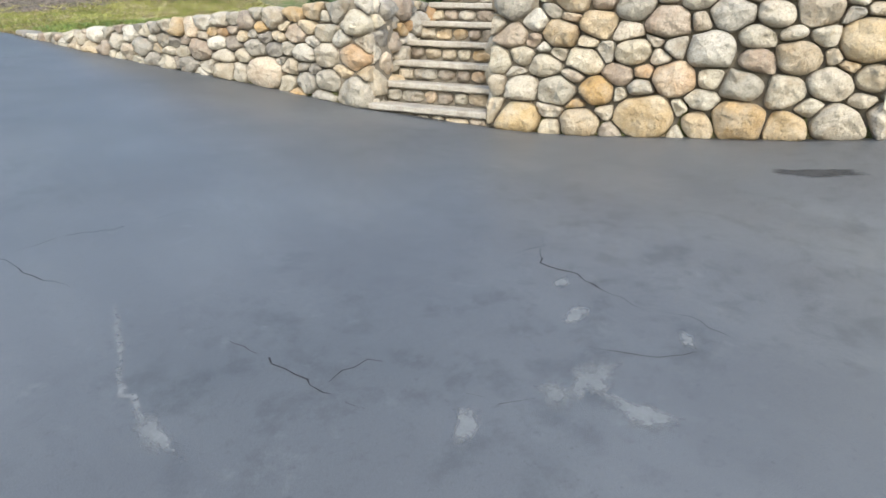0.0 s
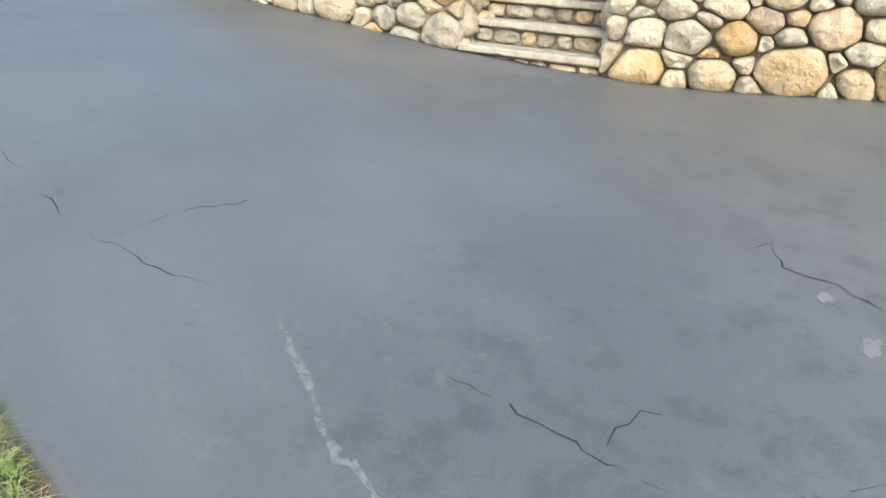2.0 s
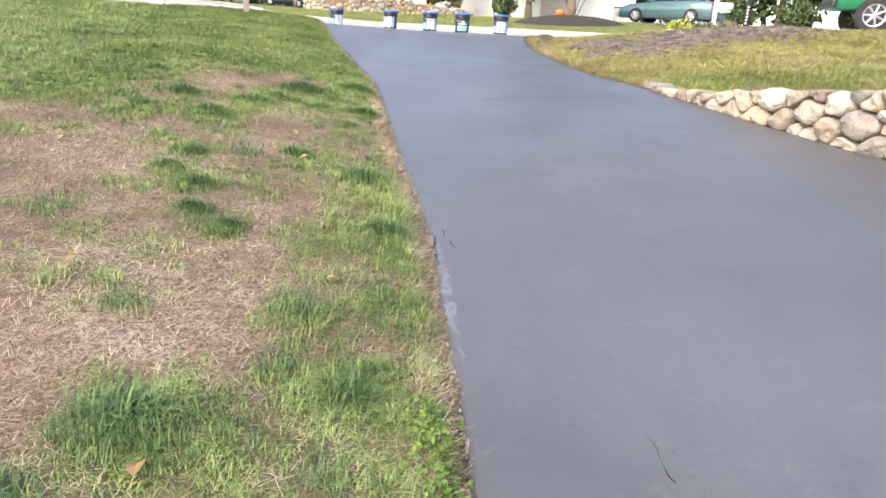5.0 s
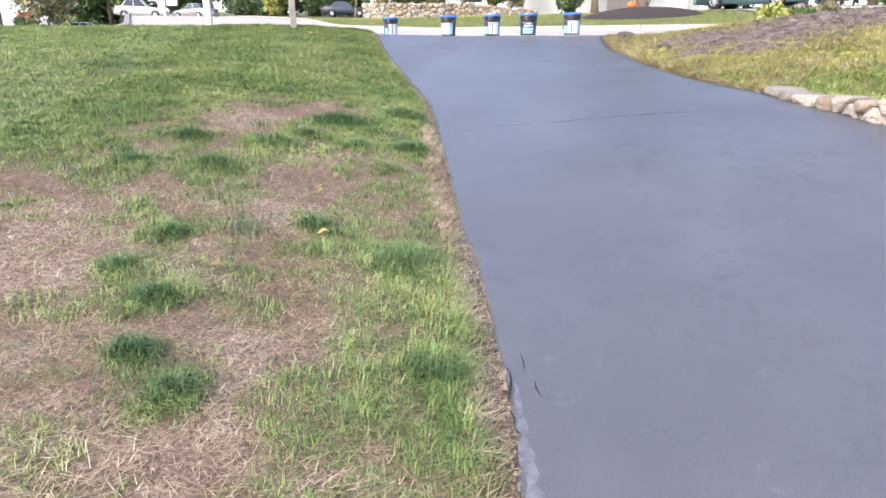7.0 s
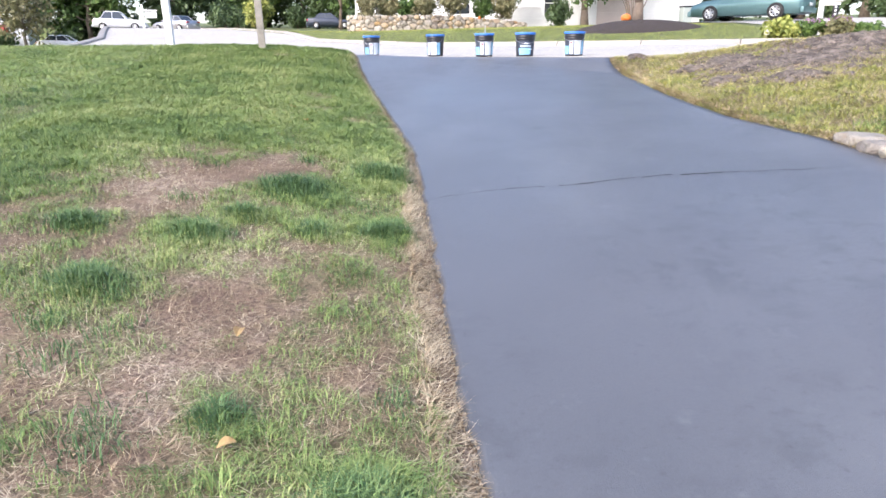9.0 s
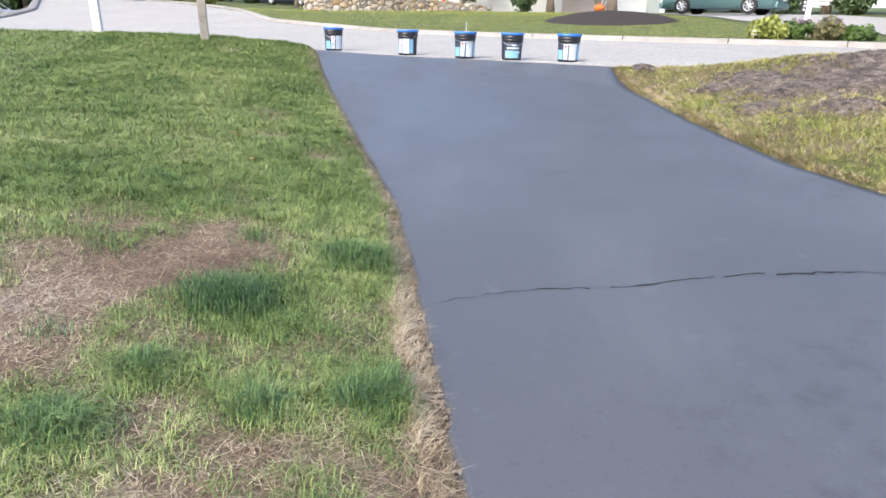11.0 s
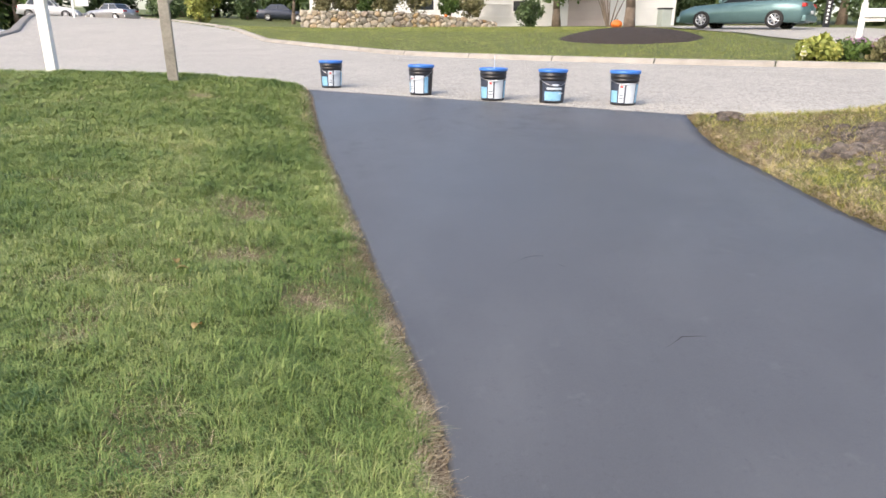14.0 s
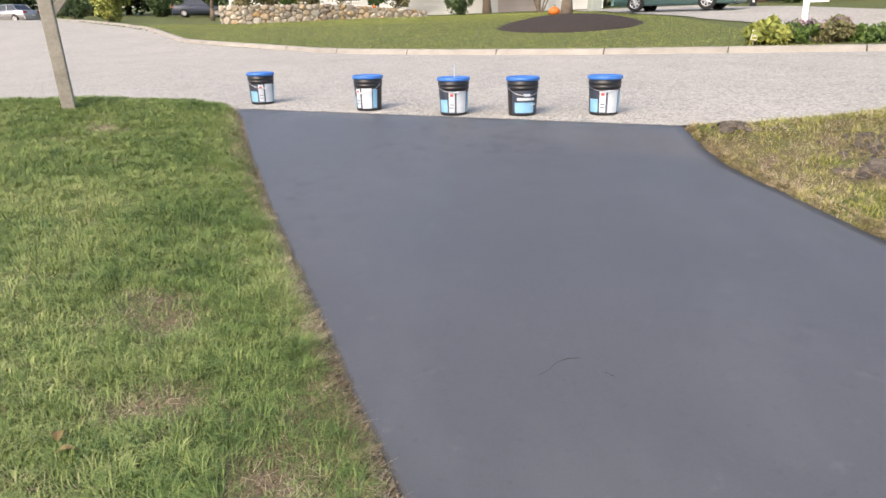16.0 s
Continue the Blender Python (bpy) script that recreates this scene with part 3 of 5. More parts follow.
def pack(length, lo, hi, seed, sizes, first=()):
    """Stones of several sizes packed on a face; lo and hi give its foot and top along it. Returns convex outlines."""
    rng = random.Random(seed)
    wide = 1.35
    sites = []
    for s, h, r in first:
        sites.append((s / wide, lo(s) + h, r * 0.88))
    for r, tries in sizes:
        for _ in range(tries):
            s = rng.uniform(0.03, length - 0.03)
            a, b = lo(s), hi(s)
            rr = min(r * rng.uniform(0.85, 1.15), 0.27 * (b - a) + 0.012)
            if rr < 0.045:
                continue
            low = a + rr * 0.85
            top = max(low, b - rr * 0.8)
            h = low + (top - low) * (rng.random() ** (2.2 if r > 0.14 else 0.9))
            p = (s / wide, h)
            if all((p[0] - q[0]) ** 2 + (p[1] - q[1]) ** 2 > (0.88 * (rr + q[2])) ** 2 for q in sites):
                sites.append((*p, rr))
    out = []
    for i, (x, h, r) in enumerate(sites):
        poly = [(x - r * 1.9, h - r * 1.8), (x + r * 1.9, h - r * 1.8), (x + r * 1.9, h + r * 1.8), (x - r * 1.9, h + r * 1.8)]
        s = x * wide
        for f, sign in ((lo, -1), (hi, 1)):
            z0, sl = f(s), (f(s + 0.05) - f(s - 0.05)) / 0.1 * wide
            n = math.hypot(sl, 1)
            nx, ny = -sl * sign / n, sign / n
            poly = clip(poly, nx, ny, nx * x + ny * z0)
        poly = clip(clip(poly, -1, 0, 0), 1, 0, length / wide)
        for j, (u, w, q) in enumerate(sites):
            if i == j or abs(u - x) > 3 * (r + q) or len(poly) < 3:
                continue
            nx, ny = u - x, w - h
            d = math.hypot(nx, ny)
            nx, ny = nx / d, ny / d
            m = (d * d + r * r - q * q) / (2 * d)
            poly = clip(poly, nx, ny, nx * x + ny * h + m - 0.005)
        if len(poly) >= 3:
            out.append(([(a * wide, b) for a, b in poly], r, i))
    return out


def stone_mesh(poly, r, place, rng, depth=0.24):
    """One rounded stone from its outline on the face; place(s, h, out) gives the point in the world."""
    for cut in (rng.uniform(0.12, 0.28), 0.24):
        q = []
        for i, (x0, y0) in enumerate(poly):
            x1, y1 = poly[(i + 1) % len(poly)]
            q += [(x0 + cut * (x1 - x0), y0 + cut * (y1 - y0)), (x1 + cut * (x0 - x1), y1 + cut * (y0 - y1))]
        poly = q
    poly = [p for i, p in enumerate(poly) if math.dist(p, poly[i - 1]) > 0.011]
    n = len(poly)
    if n < 4:
        return None
    cx, cy = sum(p[0] for p in poly) / n, sum(p[1] for p in poly) / n
    b = min(1.0, r / 0.14) * rng.uniform(0.6, 1.3)
    tx, ty = rng.uniform(-0.2, 0.2), rng.uniform(-0.2, 0.2)
    seed = rng.uniform(0, 99)
    v, f = [], []
    rings = [(0.80, -depth), (0.97, -0.11), (1.0, -0.05), (0.97, 0.0), (0.89, 0.036 * b), (0.68, 0.064 * b), (0.36, 0.078 * b)]
    for k, o in rings:
        for x, y in poly:
            dx, dy = (x - cx) * k, (y - cy) * k
            w = (0.036 * noise.noise((dx * 9 + seed, dy * 9, k)) + 0.028 * noise.noise((dx * 24 + seed, dy * 24, k))) if o > -0.05 else 0
            j = 1 + 0.13 * noise.noise((dx * 6 + seed, dy * 6, 5))
            v.append(place(cx + dx * j, cy + dy * j, o + w + (dx * tx + dy * ty if o > 0 else 0)))
    v.append(place(cx, cy, 0.082 * b + 0.01 * noise.noise((seed, 0, 0))))
    for a in range(len(rings) - 1):
        for i in range(n):
            j = (i + 1) % n
            f.append((a * n + i, a * n + j, (a + 1) * n + j, (a + 1) * n + i))
    a = (len(rings) - 1) * n
    for i in range(n):
        f.append((a + i, a + (i + 1) % n, len(v) - 1))
    return v, f


def polyline(points):
    pts = [Vector((*p, 0)) for p in points]
    acc = [0.0]
    for a, b in zip(pts, pts[1:]):
        acc.append(acc[-1] + (b - a).length)

    def at(s):
        s = min(max(s, 0), acc[-1])
        x = float(np.interp(s, acc, [p.x for p in pts]))
        y = float(np.interp(s, acc, [p.y for p in pts]))
        e = 0.25
        s0, s1 = max(s - e, 0), min(s + e, acc[-1])
        tx = float(np.interp(s1, acc, [p.x for p in pts]) - np.interp(s0, acc, [p.x for p in pts]))
        ty = float(np.interp(s1, acc, [p.y for p in pts]) - np.interp(s0, acc, [p.y for p in pts]))
        t = math.hypot(tx, ty)
        return x, y, tx / t, ty / t
    return at, acc[-1]


def stone_wall(name, points, side, foot, top, seed, sizes, label, first=(), ochre=()):
    """A wall of fieldstones along a line; side +1: its face looks to the left of the line's run."""
    at, length = polyline(points)

    def lo(s):
        x, y, _, _ = at(s)
        return foot(x, y)

    def hi(s):
        x, y, _, _ = at(s)
        return max(top(x, y) + 0.05 * noise.noise((s * 2.6, seed, 0)), lo(s) + 0.1)

    def place(s, h, out):
        x, y, tx, ty = at(s)
        return x - ty * side * out, y + tx * side * out, h

    n = max(int(length / 0.2), 2)
    v, f = [], []
    for i in range(n + 1):
        s = length * i / n
        v += [place(s, lo(s) - 0.1, -0.085), place(s, hi(s) - 0.05, -0.085), place(s, hi(s) - 0.05, -0.4), place(s, lo(s) - 0.1, -0.4)]
    for i in range(n):
        for k in range(4):
            f.append((i * 4 + k, i * 4 + (k + 1) % 4, i * 4 + 4 + (k + 1) % 4, i * 4 + 4 + k))
    f += [(0, 1, 2, 3), (n * 4, n * 4 + 1, n * 4 + 2, n * 4 + 3)]
    wall = obj(name, v, f, M["mortar"])
    tagged(wall, label, "wall", kind="structure")
    rng = random.Random(seed + 7)
    for poly, r, i in pack(length, lo, hi, seed, sizes, first):
        got = stone_mesh(poly, r, place, rng)
        if got:
            obj("stone", *got, M["stone_ochre" if i in ochre else "stone"], wall, smooth_faces=True)
    return wall


def foot_z(x, y):
    return float(drive_z(x, y)) - 0.02


SIZES = [(0.16, 5), (0.13, 25), (0.105, 160), (0.082, 1000), (0.06, 2600), (0.042, 2600)]
STEP_L, STEP_R = Vector((4.92, -11.38)), Vector((5.47, -12.5))
INW = Vector((0.90, 0.436))
stone_wall("wall_garage_side", [(5.47, -12.5), (6.23, -14.0), (6.97, -15.36)], -1, foot_z, lambda x, y: float(wall_top(y)), 11, SIZES,
           "tall retaining wall of rounded tan and grey fieldstones",
           [(0.3, 0.13, 0.17), (0.86, 0.12, 0.16), (1.4, 0.19, 0.21), (1.84, 0.14, 0.13), (2.12, 0.18, 0.18), (2.5, 0.13, 0.12), (2.85, 0.13, 0.17),
            (0.63, 0.40, 0.14), (0.98, 0.40, 0.13), (1.6, 0.50, 0.15), (0.5, 0.62, 0.11), (0.85, 0.66, 0.12), (1.25, 0.72, 0.13), (1.85, 0.72, 0.16),
            (0.62, 0.88, 0.13), (1.5, 0.94, 0.14), (1.95, 1.0, 0.13), (2.5, 0.66, 0.14), (2.95, 0.75, 0.19), (2.75, 0.44, 0.13), (0.2, 0.85, 0.11), (2.3, 0.98, 0.11)],
           (0, 2, 5, 18))
stone_wall("wall_street_side", [(4.92, -11.38), (4.56, -10.5), (4.06, -9.5), (3.62, -8.5), (3.26, -7.5), (2.94, -6.5), (2.83, -6.1), (2.82, -5.65)], 1, foot_z,
           lambda x, y: float(wall_top(y)) + 0.03, 23,
           [(0.11, 10), (0.09, 50), (0.075, 300), (0.06, 1400), (0.048, 2600), (0.04, 1500)],
           "low retaining wall of rounded pale fieldstones dwindling towards the street",
           [(0.17, 0.16, 0.17), (0.2, 0.5, 0.13), (0.18, 0.83, 0.14), (0.52, 0.22, 0.13), (0.8, 0.16, 0.12), (1.35, 0.17, 0.2), (1.9, 0.1, 0.1), (0.95, 0.62, 0.1), (5.5, 0.07, 0.09), (5.75, 0.06, 0.08), (5.98, 0.05, 0.075)])
stone_wall("wall_stair_cheek", [tuple(STEP_L + INW * 0.05), tuple(STEP_L + INW * 1.9)], -1, lambda x, y: -1.05, lambda x, y: 0.02, 31, SIZES,
           "fieldstone cheek beside the stone steps")
stone_wall("wall_stair_cheek", [tuple(STEP_R + INW * 0.05), tuple(STEP_R + INW * 1.9)], 1, lambda x, y: -1.1, lambda x, y: 0.14, 37, SIZES,
           "fieldstone cheek beside the stone steps")


def bevel_box(cx, cy, cz, sx, sy, sz, b=0.01, seg=2, bm=None):
    bm = bm or bmesh.new()
    r = bmesh.ops.create_cube(bm, size=1.0, matrix=Matrix.Translation((cx, cy, cz)) @ Matrix.Diagonal((sx, sy, sz, 1)))
    if b:
        es = list({e for v in r["verts"] for e in v.link_edges})
        bmesh.ops.bevel(bm, geom=es, offset=b, segments=seg, affect="EDGES", profile=0.6)
    return bm


def tube(bm, a, b, r0, r1, seg=12, caps=True):
    a, b = Vector(a), Vector(b)
    q = (b - a).to_track_quat("Z", "Y").to_matrix().to_4x4()
    bmesh.ops.create_cone(bm, cap_ends=caps, segments=seg, radius1=r0, radius2=r1, depth=(b - a).length,
                          matrix=Matrix.Translation((a + b) / 2) @ q)
    return bm


def build_steps():
    """Seven slab treads on risers of small set stones, between the two cheeks."""
    run, rise = 0.265, 0.206
    along = (STEP_R - STEP_L).normalized()
    w = (STEP_R - STEP_L).length
    ang = math.degrees(math.atan2(along.y, along.x))
    st = thing("stone_steps", pose(STEP_L.x, STEP_L.y, -1.205, rz=ang), "fieldstone steps with pale weathered slab treads between stone cheeks", "steps", kind="structure")
    rng = random.Random(5)
    for i in range(7):
        z = 0.205 + i * rise - 0.0
        y0 = i * run - 0.02
        lean = rng.uniform(-0.006, 0.006)
        bm = bmesh.new()
        n = 14
        prof = [(-0.0, -0.062), (-0.018, -0.05), (-0.02, -0.012), (-0.004, 0.0), (run + 0.06, 0.002), (run + 0.06, -0.06)]
        rings = []
        for k in range(n + 1):
            x = 0.0 + w * k / n
            wob = 0.012 * noise.noise((x * 5, i * 3.0, 1))
            rings.append([bm.verts.new((x, y0 + a + (wob if a < 0.1 else 0), z + c + 0.006 * noise.noise((x * 7, i, c * 40)) + lean * (k / n - 0.5))) for a, c in prof])
        for r0, r1 in zip(rings, rings[1:]):
            for k in range(len(prof)):
                bm.faces.new((r0[k], r1[k], r1[(k + 1) % len(prof)], r0[(k + 1) % len(prof)]))
        bm.faces.new(rings[0]), bm.faces.new(rings[-1][::-1])
        bmesh.ops.recalc_face_normals(bm, faces=bm.faces)
        part("tread", bm, M["tread"], st, "pale weathered slab tread" if i == 0 else "")
        # the riser's packed bed and its row of set stones
        part("riser", bevel_box(w / 2, y0 + 0.125, z - 0.13, w, 0.1, 0.16, 0), M["mortar"], st)
        x = 0.01
        while x < w - 0.06:
            sw = min(rng.uniform(0.14, 0.27), w - 0.01 - x)
            hh = 0.128 if i else 0.17
            poly = [(x + 0.006, z - 0.062 - hh), (x + sw - 0.006, z - 0.062 - hh + rng.uniform(0, 0.012)), (x + sw - 0.006, z - 0.07), (x + 0.006, z - 0.066 - rng.uniform(0, 0.012))]
            got = stone_mesh(poly, 0.07, lambda a, h, o, yy=y0: (a, yy + 0.055 - o, h), rng, 0.08)
            if got:
                obj("stone", *got, M["stone"], st, smooth_faces=True)
            x += sw
    return st


steps = build_steps()

# ---- garage at the wall's end ----


def build_garage():
    d = Vector((0.48, -0.877))
    ang = math.degrees(math.atan2(d.y, d.x))
    z0 = float(drive_z(6.95, -15.3)) - 0.03
    g = thing("garage", pose(6.94, -15.31, z0, rz=ang), "garage end with pale concrete wall, cream trim and grey green door", "garage", kind="structure")
    part("wall", bevel_box(0.22, 0.16, 1.45, 0.26, 0.3, 2.9, 0.01), M["concrete"], g, "pale concrete garage wall")
    part("wall", bevel_box(2.2, 0.2, 2.62, 3.3, 0.3, 0.6, 0.01), M["concrete"], g)
    part("wall", bevel_box(4.0, 0.16, 1.45, 0.8, 0.3, 2.9, 0.01), M["concrete"], g)
    fr = part("door_frame", bevel_box(0.40, 0.02, 1.16, 0.11, 0.1, 2.3, 0.008), M["white"], g, "white painted door frame with chipped foot")
    part("door_frame", bevel_box(3.55, 0.02, 1.16, 0.11, 0.1, 2.3, 0.008), M["white"], g)
    part("door_frame", bevel_box(1.975, 0.02, 2.27, 3.04, 0.1, 0.12, 0.008), M["white"], g)
    dr = part("door", bevel_box(1.975, 0.12, 1.1, 3.04, 0.05, 2.2, 0.005), M["door"], g, "grey green garage door")
    for i in range(4):
        for j in range(4):
            part("panel", bevel_box(0.46 + 0.38 + j * 0.757, 0.085, 0.3 + i * 0.54, 0.62, 0.03, 0.4, 0.012), M["door"], dr)
    part("sill", bevel_box(2.1, 0.0, 0.015, 3.1, 0.24, 0.05, 0.01), M["concrete"], g)
    tr = thing("trim_board", pose(6.90, -15.27, z0 + 0.0, rx=0.0, ry=-2.5, rz=ang), "narrow cream painted board standing at the wall's end", "board", kind="structure")
    part("board", bevel_box(0.03, -0.07, 1.3, 0.085, 0.03, 2.1, 0.006), M["cream"], tr)
    return g


build_garage()

# ---- cracks, scuffs and stains on the drive ----


def ribbon(name, pts, width, mat, label, seed, lift=0.006, kink=0.02):
    rng = random.Random(seed)
    fine = []
    for (x0, y0), (x1, y1) in zip(pts, pts[1:]):
        n = max(2, int(math.hypot(x1 - x0, y1 - y0) / 0.045))
        for k in range(n):
            t = k / n
            fine.append((x0 + t * (x1 - x0) + rng.uniform(-kink, kink), y0 + t * (y1 - y0) + rng.uniform(-kink, kink)))
    fine.append(pts[-1])
    v, f = [], []
    for i, (x, y) in enumerate(fine):
        a, b = fine[max(i - 1, 0)], fine[min(i + 1, len(fine) - 1)]
        tx, ty = b[0] - a[0], b[1] - a[1]
        n = math.hypot(tx, ty) or 1
        end = min(1.0, 0.15 + 3.0 * min(i, len(fine) - 1 - i) / len(fine))
        w = width * 0.5 * end * rng.uniform(0.2, 1.3) / 2
        for s in (-1, 1):
            px, py = x - ty / n * w * s, y + tx / n * w * s
            v.append((px, py, float(drive_z(px, py)) + lift))
    for i in range(len(fine) - 1):
        if name != "crack" or rng.random() > 0.08:
            f.append((2 * i, 2 * i + 1, 2 * i + 3, 2 * i + 2))
    ob = obj(name, v, f, mat, driveway, label)
    ob.data.attributes.new("cover", "FLOAT", "POINT").data.foreach_set("value", [0.45] * len(v))
    return ob


def blot(name, cx, cy, rx, ry, ang, mat, label, seed, lift=0.0055):
    rng = random.Random(seed)
    n = 40
    v = [(cx, cy, float(drive_z(cx, cy)) + lift)]
    for ring in (0.5, 1.0):
        for k in range(n):
            a = 2 * math.pi * k / n
            r = ring * (1 + 0.55 * noise.noise((math.cos(a) * 1.6 + seed, math.sin(a) * 1.6, ring)) + 0.35 * noise.noise((math.cos(a) * 6, math.sin(a) * 6, seed)))
            x, y = rx * r * math.cos(a), ry * r * math.sin(a)
            px, py = cx + x * math.cos(ang) - y * math.sin(ang), cy + x * math.sin(ang) + y * math.cos(ang)
            v.append((px, py, float(drive_z(px, py)) + lift))
    f = [(0, 1 + k, 1 + (k + 1) % n) for k in range(n)] + [(1 + k, 1 + n + k, 1 + n + (k + 1) % n, 1 + (k + 1) % n) for k in range(n)]
    ob = obj(name, v, f, mat, driveway, label)
    ob.data.attributes.new("cover", "FLOAT", "POINT").data.foreach_set("value", [0.6] + [0.42] * n + [0.0] * n)
    return ob


CRACKS = [
    ([(-0.1, -6.51), (0.16, -6.455), (0.43, -6.44), (0.92, -6.45), (1.18, -6.39), (1.43, -6.38), (1.76, -6.39), (2.44, -6.42)], 0.034),
    ([(3.62, -14.89), (3.46, -15.01), (3.51, -15.2), (3.49, -15.41), (3.49, -15.59)], 0.016),
    ([(3.5, -15.6), (3.58, -15.73), (3.57, -15.91)], 0.01),
    ([(3.72, -14.8), (3.62, -14.89), (3.5, -14.86)], 0.009),
    ([(2.05, -14.67), (2.11, -14.84), (2.19, -15.18), (2.25, -15.35)], 0.013),
    ([(2.19, -15.18), (2.29, -15.13), (2.4, -15.14), (2.47, -15.21)], 0.011),
    ([(1.25, -11.69), (1.28, -11.95), (1.33, -12.35), (1.38, -12.52)], 0.012),
    ([(1.38, -12.75), (1.39, -13.03)], 0.012),
    ([(1.43, -13.19), (1.5, -13.38), (1.56, -13.57), (1.69, -13.86)], 0.011),
    ([(1.5, -13.3), (1.78, -13.26), (2.0, -13.33), (2.44, -13.32)], 0.009),
    ([(3.73, -12.89), (4.05, -12.81)], 0.007),
    ([(2.99, -13.28), (3.08, -13.22)], 0.006),
    ([(-0.08, -4.03), (0.08, -3.95), (0.19, -3.98)], 0.012),
    ([(0.19, -4.05), (0.24, -4.14)], 0.008),
    ([(0.54, -4.89), (0.64, -4.82), (0.74, -4.81)], 0.010),
    ([(2.56, -15.5), (2.6, -15.62), (2.72, -15.68)], 0.008),
    ([(3.1, -15.6), (3.2, -15.78), (3.4, -15.9)], 0.007),
    ([(0.5, -9.98), (0.515, -10.15), (0.56, -10.42)], 0.022),
    ([(0.545, -9.92), (0.57, -10.05)], 0.014),
    ([(0.6, -10.08), (0.63, -10.2)], 0.012),
]
for k, (pts, w) in enumerate(CRACKS):
    ribbon("crack", pts, w, M["crack"], "thin dark asphalt crack", 50 + k, kink=0.013)
ribbon("scuff", [(1.80, -14.08), (1.79, -14.15), (1.70, -14.5), (1.66, -14.75), (1.66, -15.04)], 0.05, M["scuff"], "pale dried sealer streak", 90)
lip = [(float(left_edge(q)) + 0.02 + 0.015 * noise.noise((q * 3, 0, 2)), q) for q in np.arange(-11.3, -10.05, 0.08)]
ribbon("sealed_lip", lip, 0.10, M["lip"], "pale silvery sealer lip at the lawn's edge", 95, kink=0.008)
for k, (x, y, rx, ry, a) in enumerate([(2.95, -15.74, 0.16, 0.09, 0.3), (2.79, -15.71, 0.1, 0.06, 1.0), (2.93, -15.95, 0.17, 0.07, 1.9), (3.42, -15.82, 0.07, 0.04, 0.8),
                                       (3.23, -15.42, 0.1, 0.05, 0.2), (3.4, -15.2, 0.07, 0.04, 0.5), (2.46, -15.62, 0.09, 0.06, 0.7), (1.67, -15.0, 0.05, 0.16, 0.1)]):
    blot("scuff", x, y, rx, ry, a, M["scuff"], "pale dried sealer smear", 100 + k)
blot("oil_stain", 5.9, -15.27, 0.32, 0.11, -1.0, M["stain"], "dark oil stain on the asphalt", 120)

# ---- sealer buckets along the road's edge ----


def lathe(prof, seg=40, bm=None, a0=0.0, a1=2 * math.pi):
    bm = bm or bmesh.new()
    full = abs(a1 - a0 - 2 * math.pi) < 1e-6
    n = seg if full else seg + 1
    rings = []
    for r, z in prof:
        rings.append([bm.verts.new((r * math.cos(a0 + (a1 - a0) * k / seg), r * math.sin(a0 + (a1 - a0) * k / seg), z)) for k in range(n)])
    for p, q in zip(rings, rings[1:]):
        for k in range(seg):
            j = (k + 1) % n
            bm.faces.new((p[k], p[j], q[j], q[k]))
    return bm


def side_r(z):
    return 0.131 + (0.148 - 0.131) * z / 0.34


def label_patch(z0, z1, mid, half, lift):
    return lathe([(side_r(z0) + lift, z0), (side_r(z1) + lift, z1)], 14, None, radians(mid - half), radians(mid + half))


def build_gutter():
    """The pale concrete strip between the lawn and the road's asphalt, with its dark joint."""
    for name, a, b, lift, mat, label in (("gutter", -0.02, 0.42, 0.016, M["kerb"], "pale concrete gutter strip along the lawn's edge"),
                                         ("gutter_joint", 0.42, 0.455, 0.012, M["crack"], "dark joint between gutter and asphalt")):
        v, f = [], []
        ss = np.arange(3.7, 17, 0.25)
        for q in ss:
            for o in (a, (a + b) / 2, b + 0.012 * noise.noise((q * 3, 0, 0))):
                d = float(road_lo(q)) + o
                x, y = -NY * q + NX * d, NX * q + NY * d
                v.append((x, y, float(land_z(x, y)) + lift))
        for i in range(len(ss) - 1):
            for k in range(2):
                f.append((i * 3 + k, i * 3 + 3 + k, i * 3 + 4 + k, i * 3 + 1 + k))
        tagged(obj(name, v, f, mat), label, "gutter", kind="structure")


build_gutter()


def build_gravel():
    """Loose pale chips along the road's edge by the buckets."""
    rng = random.Random(77)
    v, f = [], []
    for _ in range(2600):
        q = rng.uniform(-5.5, 3.2)
        d = abs(rng.gauss(0.0, 0.55)) + 0.06
        x, y = -NY * q + NX * d, NX * q + NY * d
        r = rng.uniform(0.003, 0.010)
        z, b0 = float(land_z(x, y)) + 0.006, len(v)
        for i in range(5):
            a = 2 * math.pi * i / 5 + rng.random()
            v.append((x + r * math.cos(a), y + r * math.sin(a), z))
        v.append((x + rng.uniform(-r, r) * 0.3, y, z + r * 1.1))
        f += [(b0 + i, b0 + (i + 1) % 5, b0 + 5) for i in range(5)]
    tagged(obj("gravel", v, f, M["concrete"]), "loose pale gravel chips at the road's edge", "gravel", kind="stuff")


build_gravel()


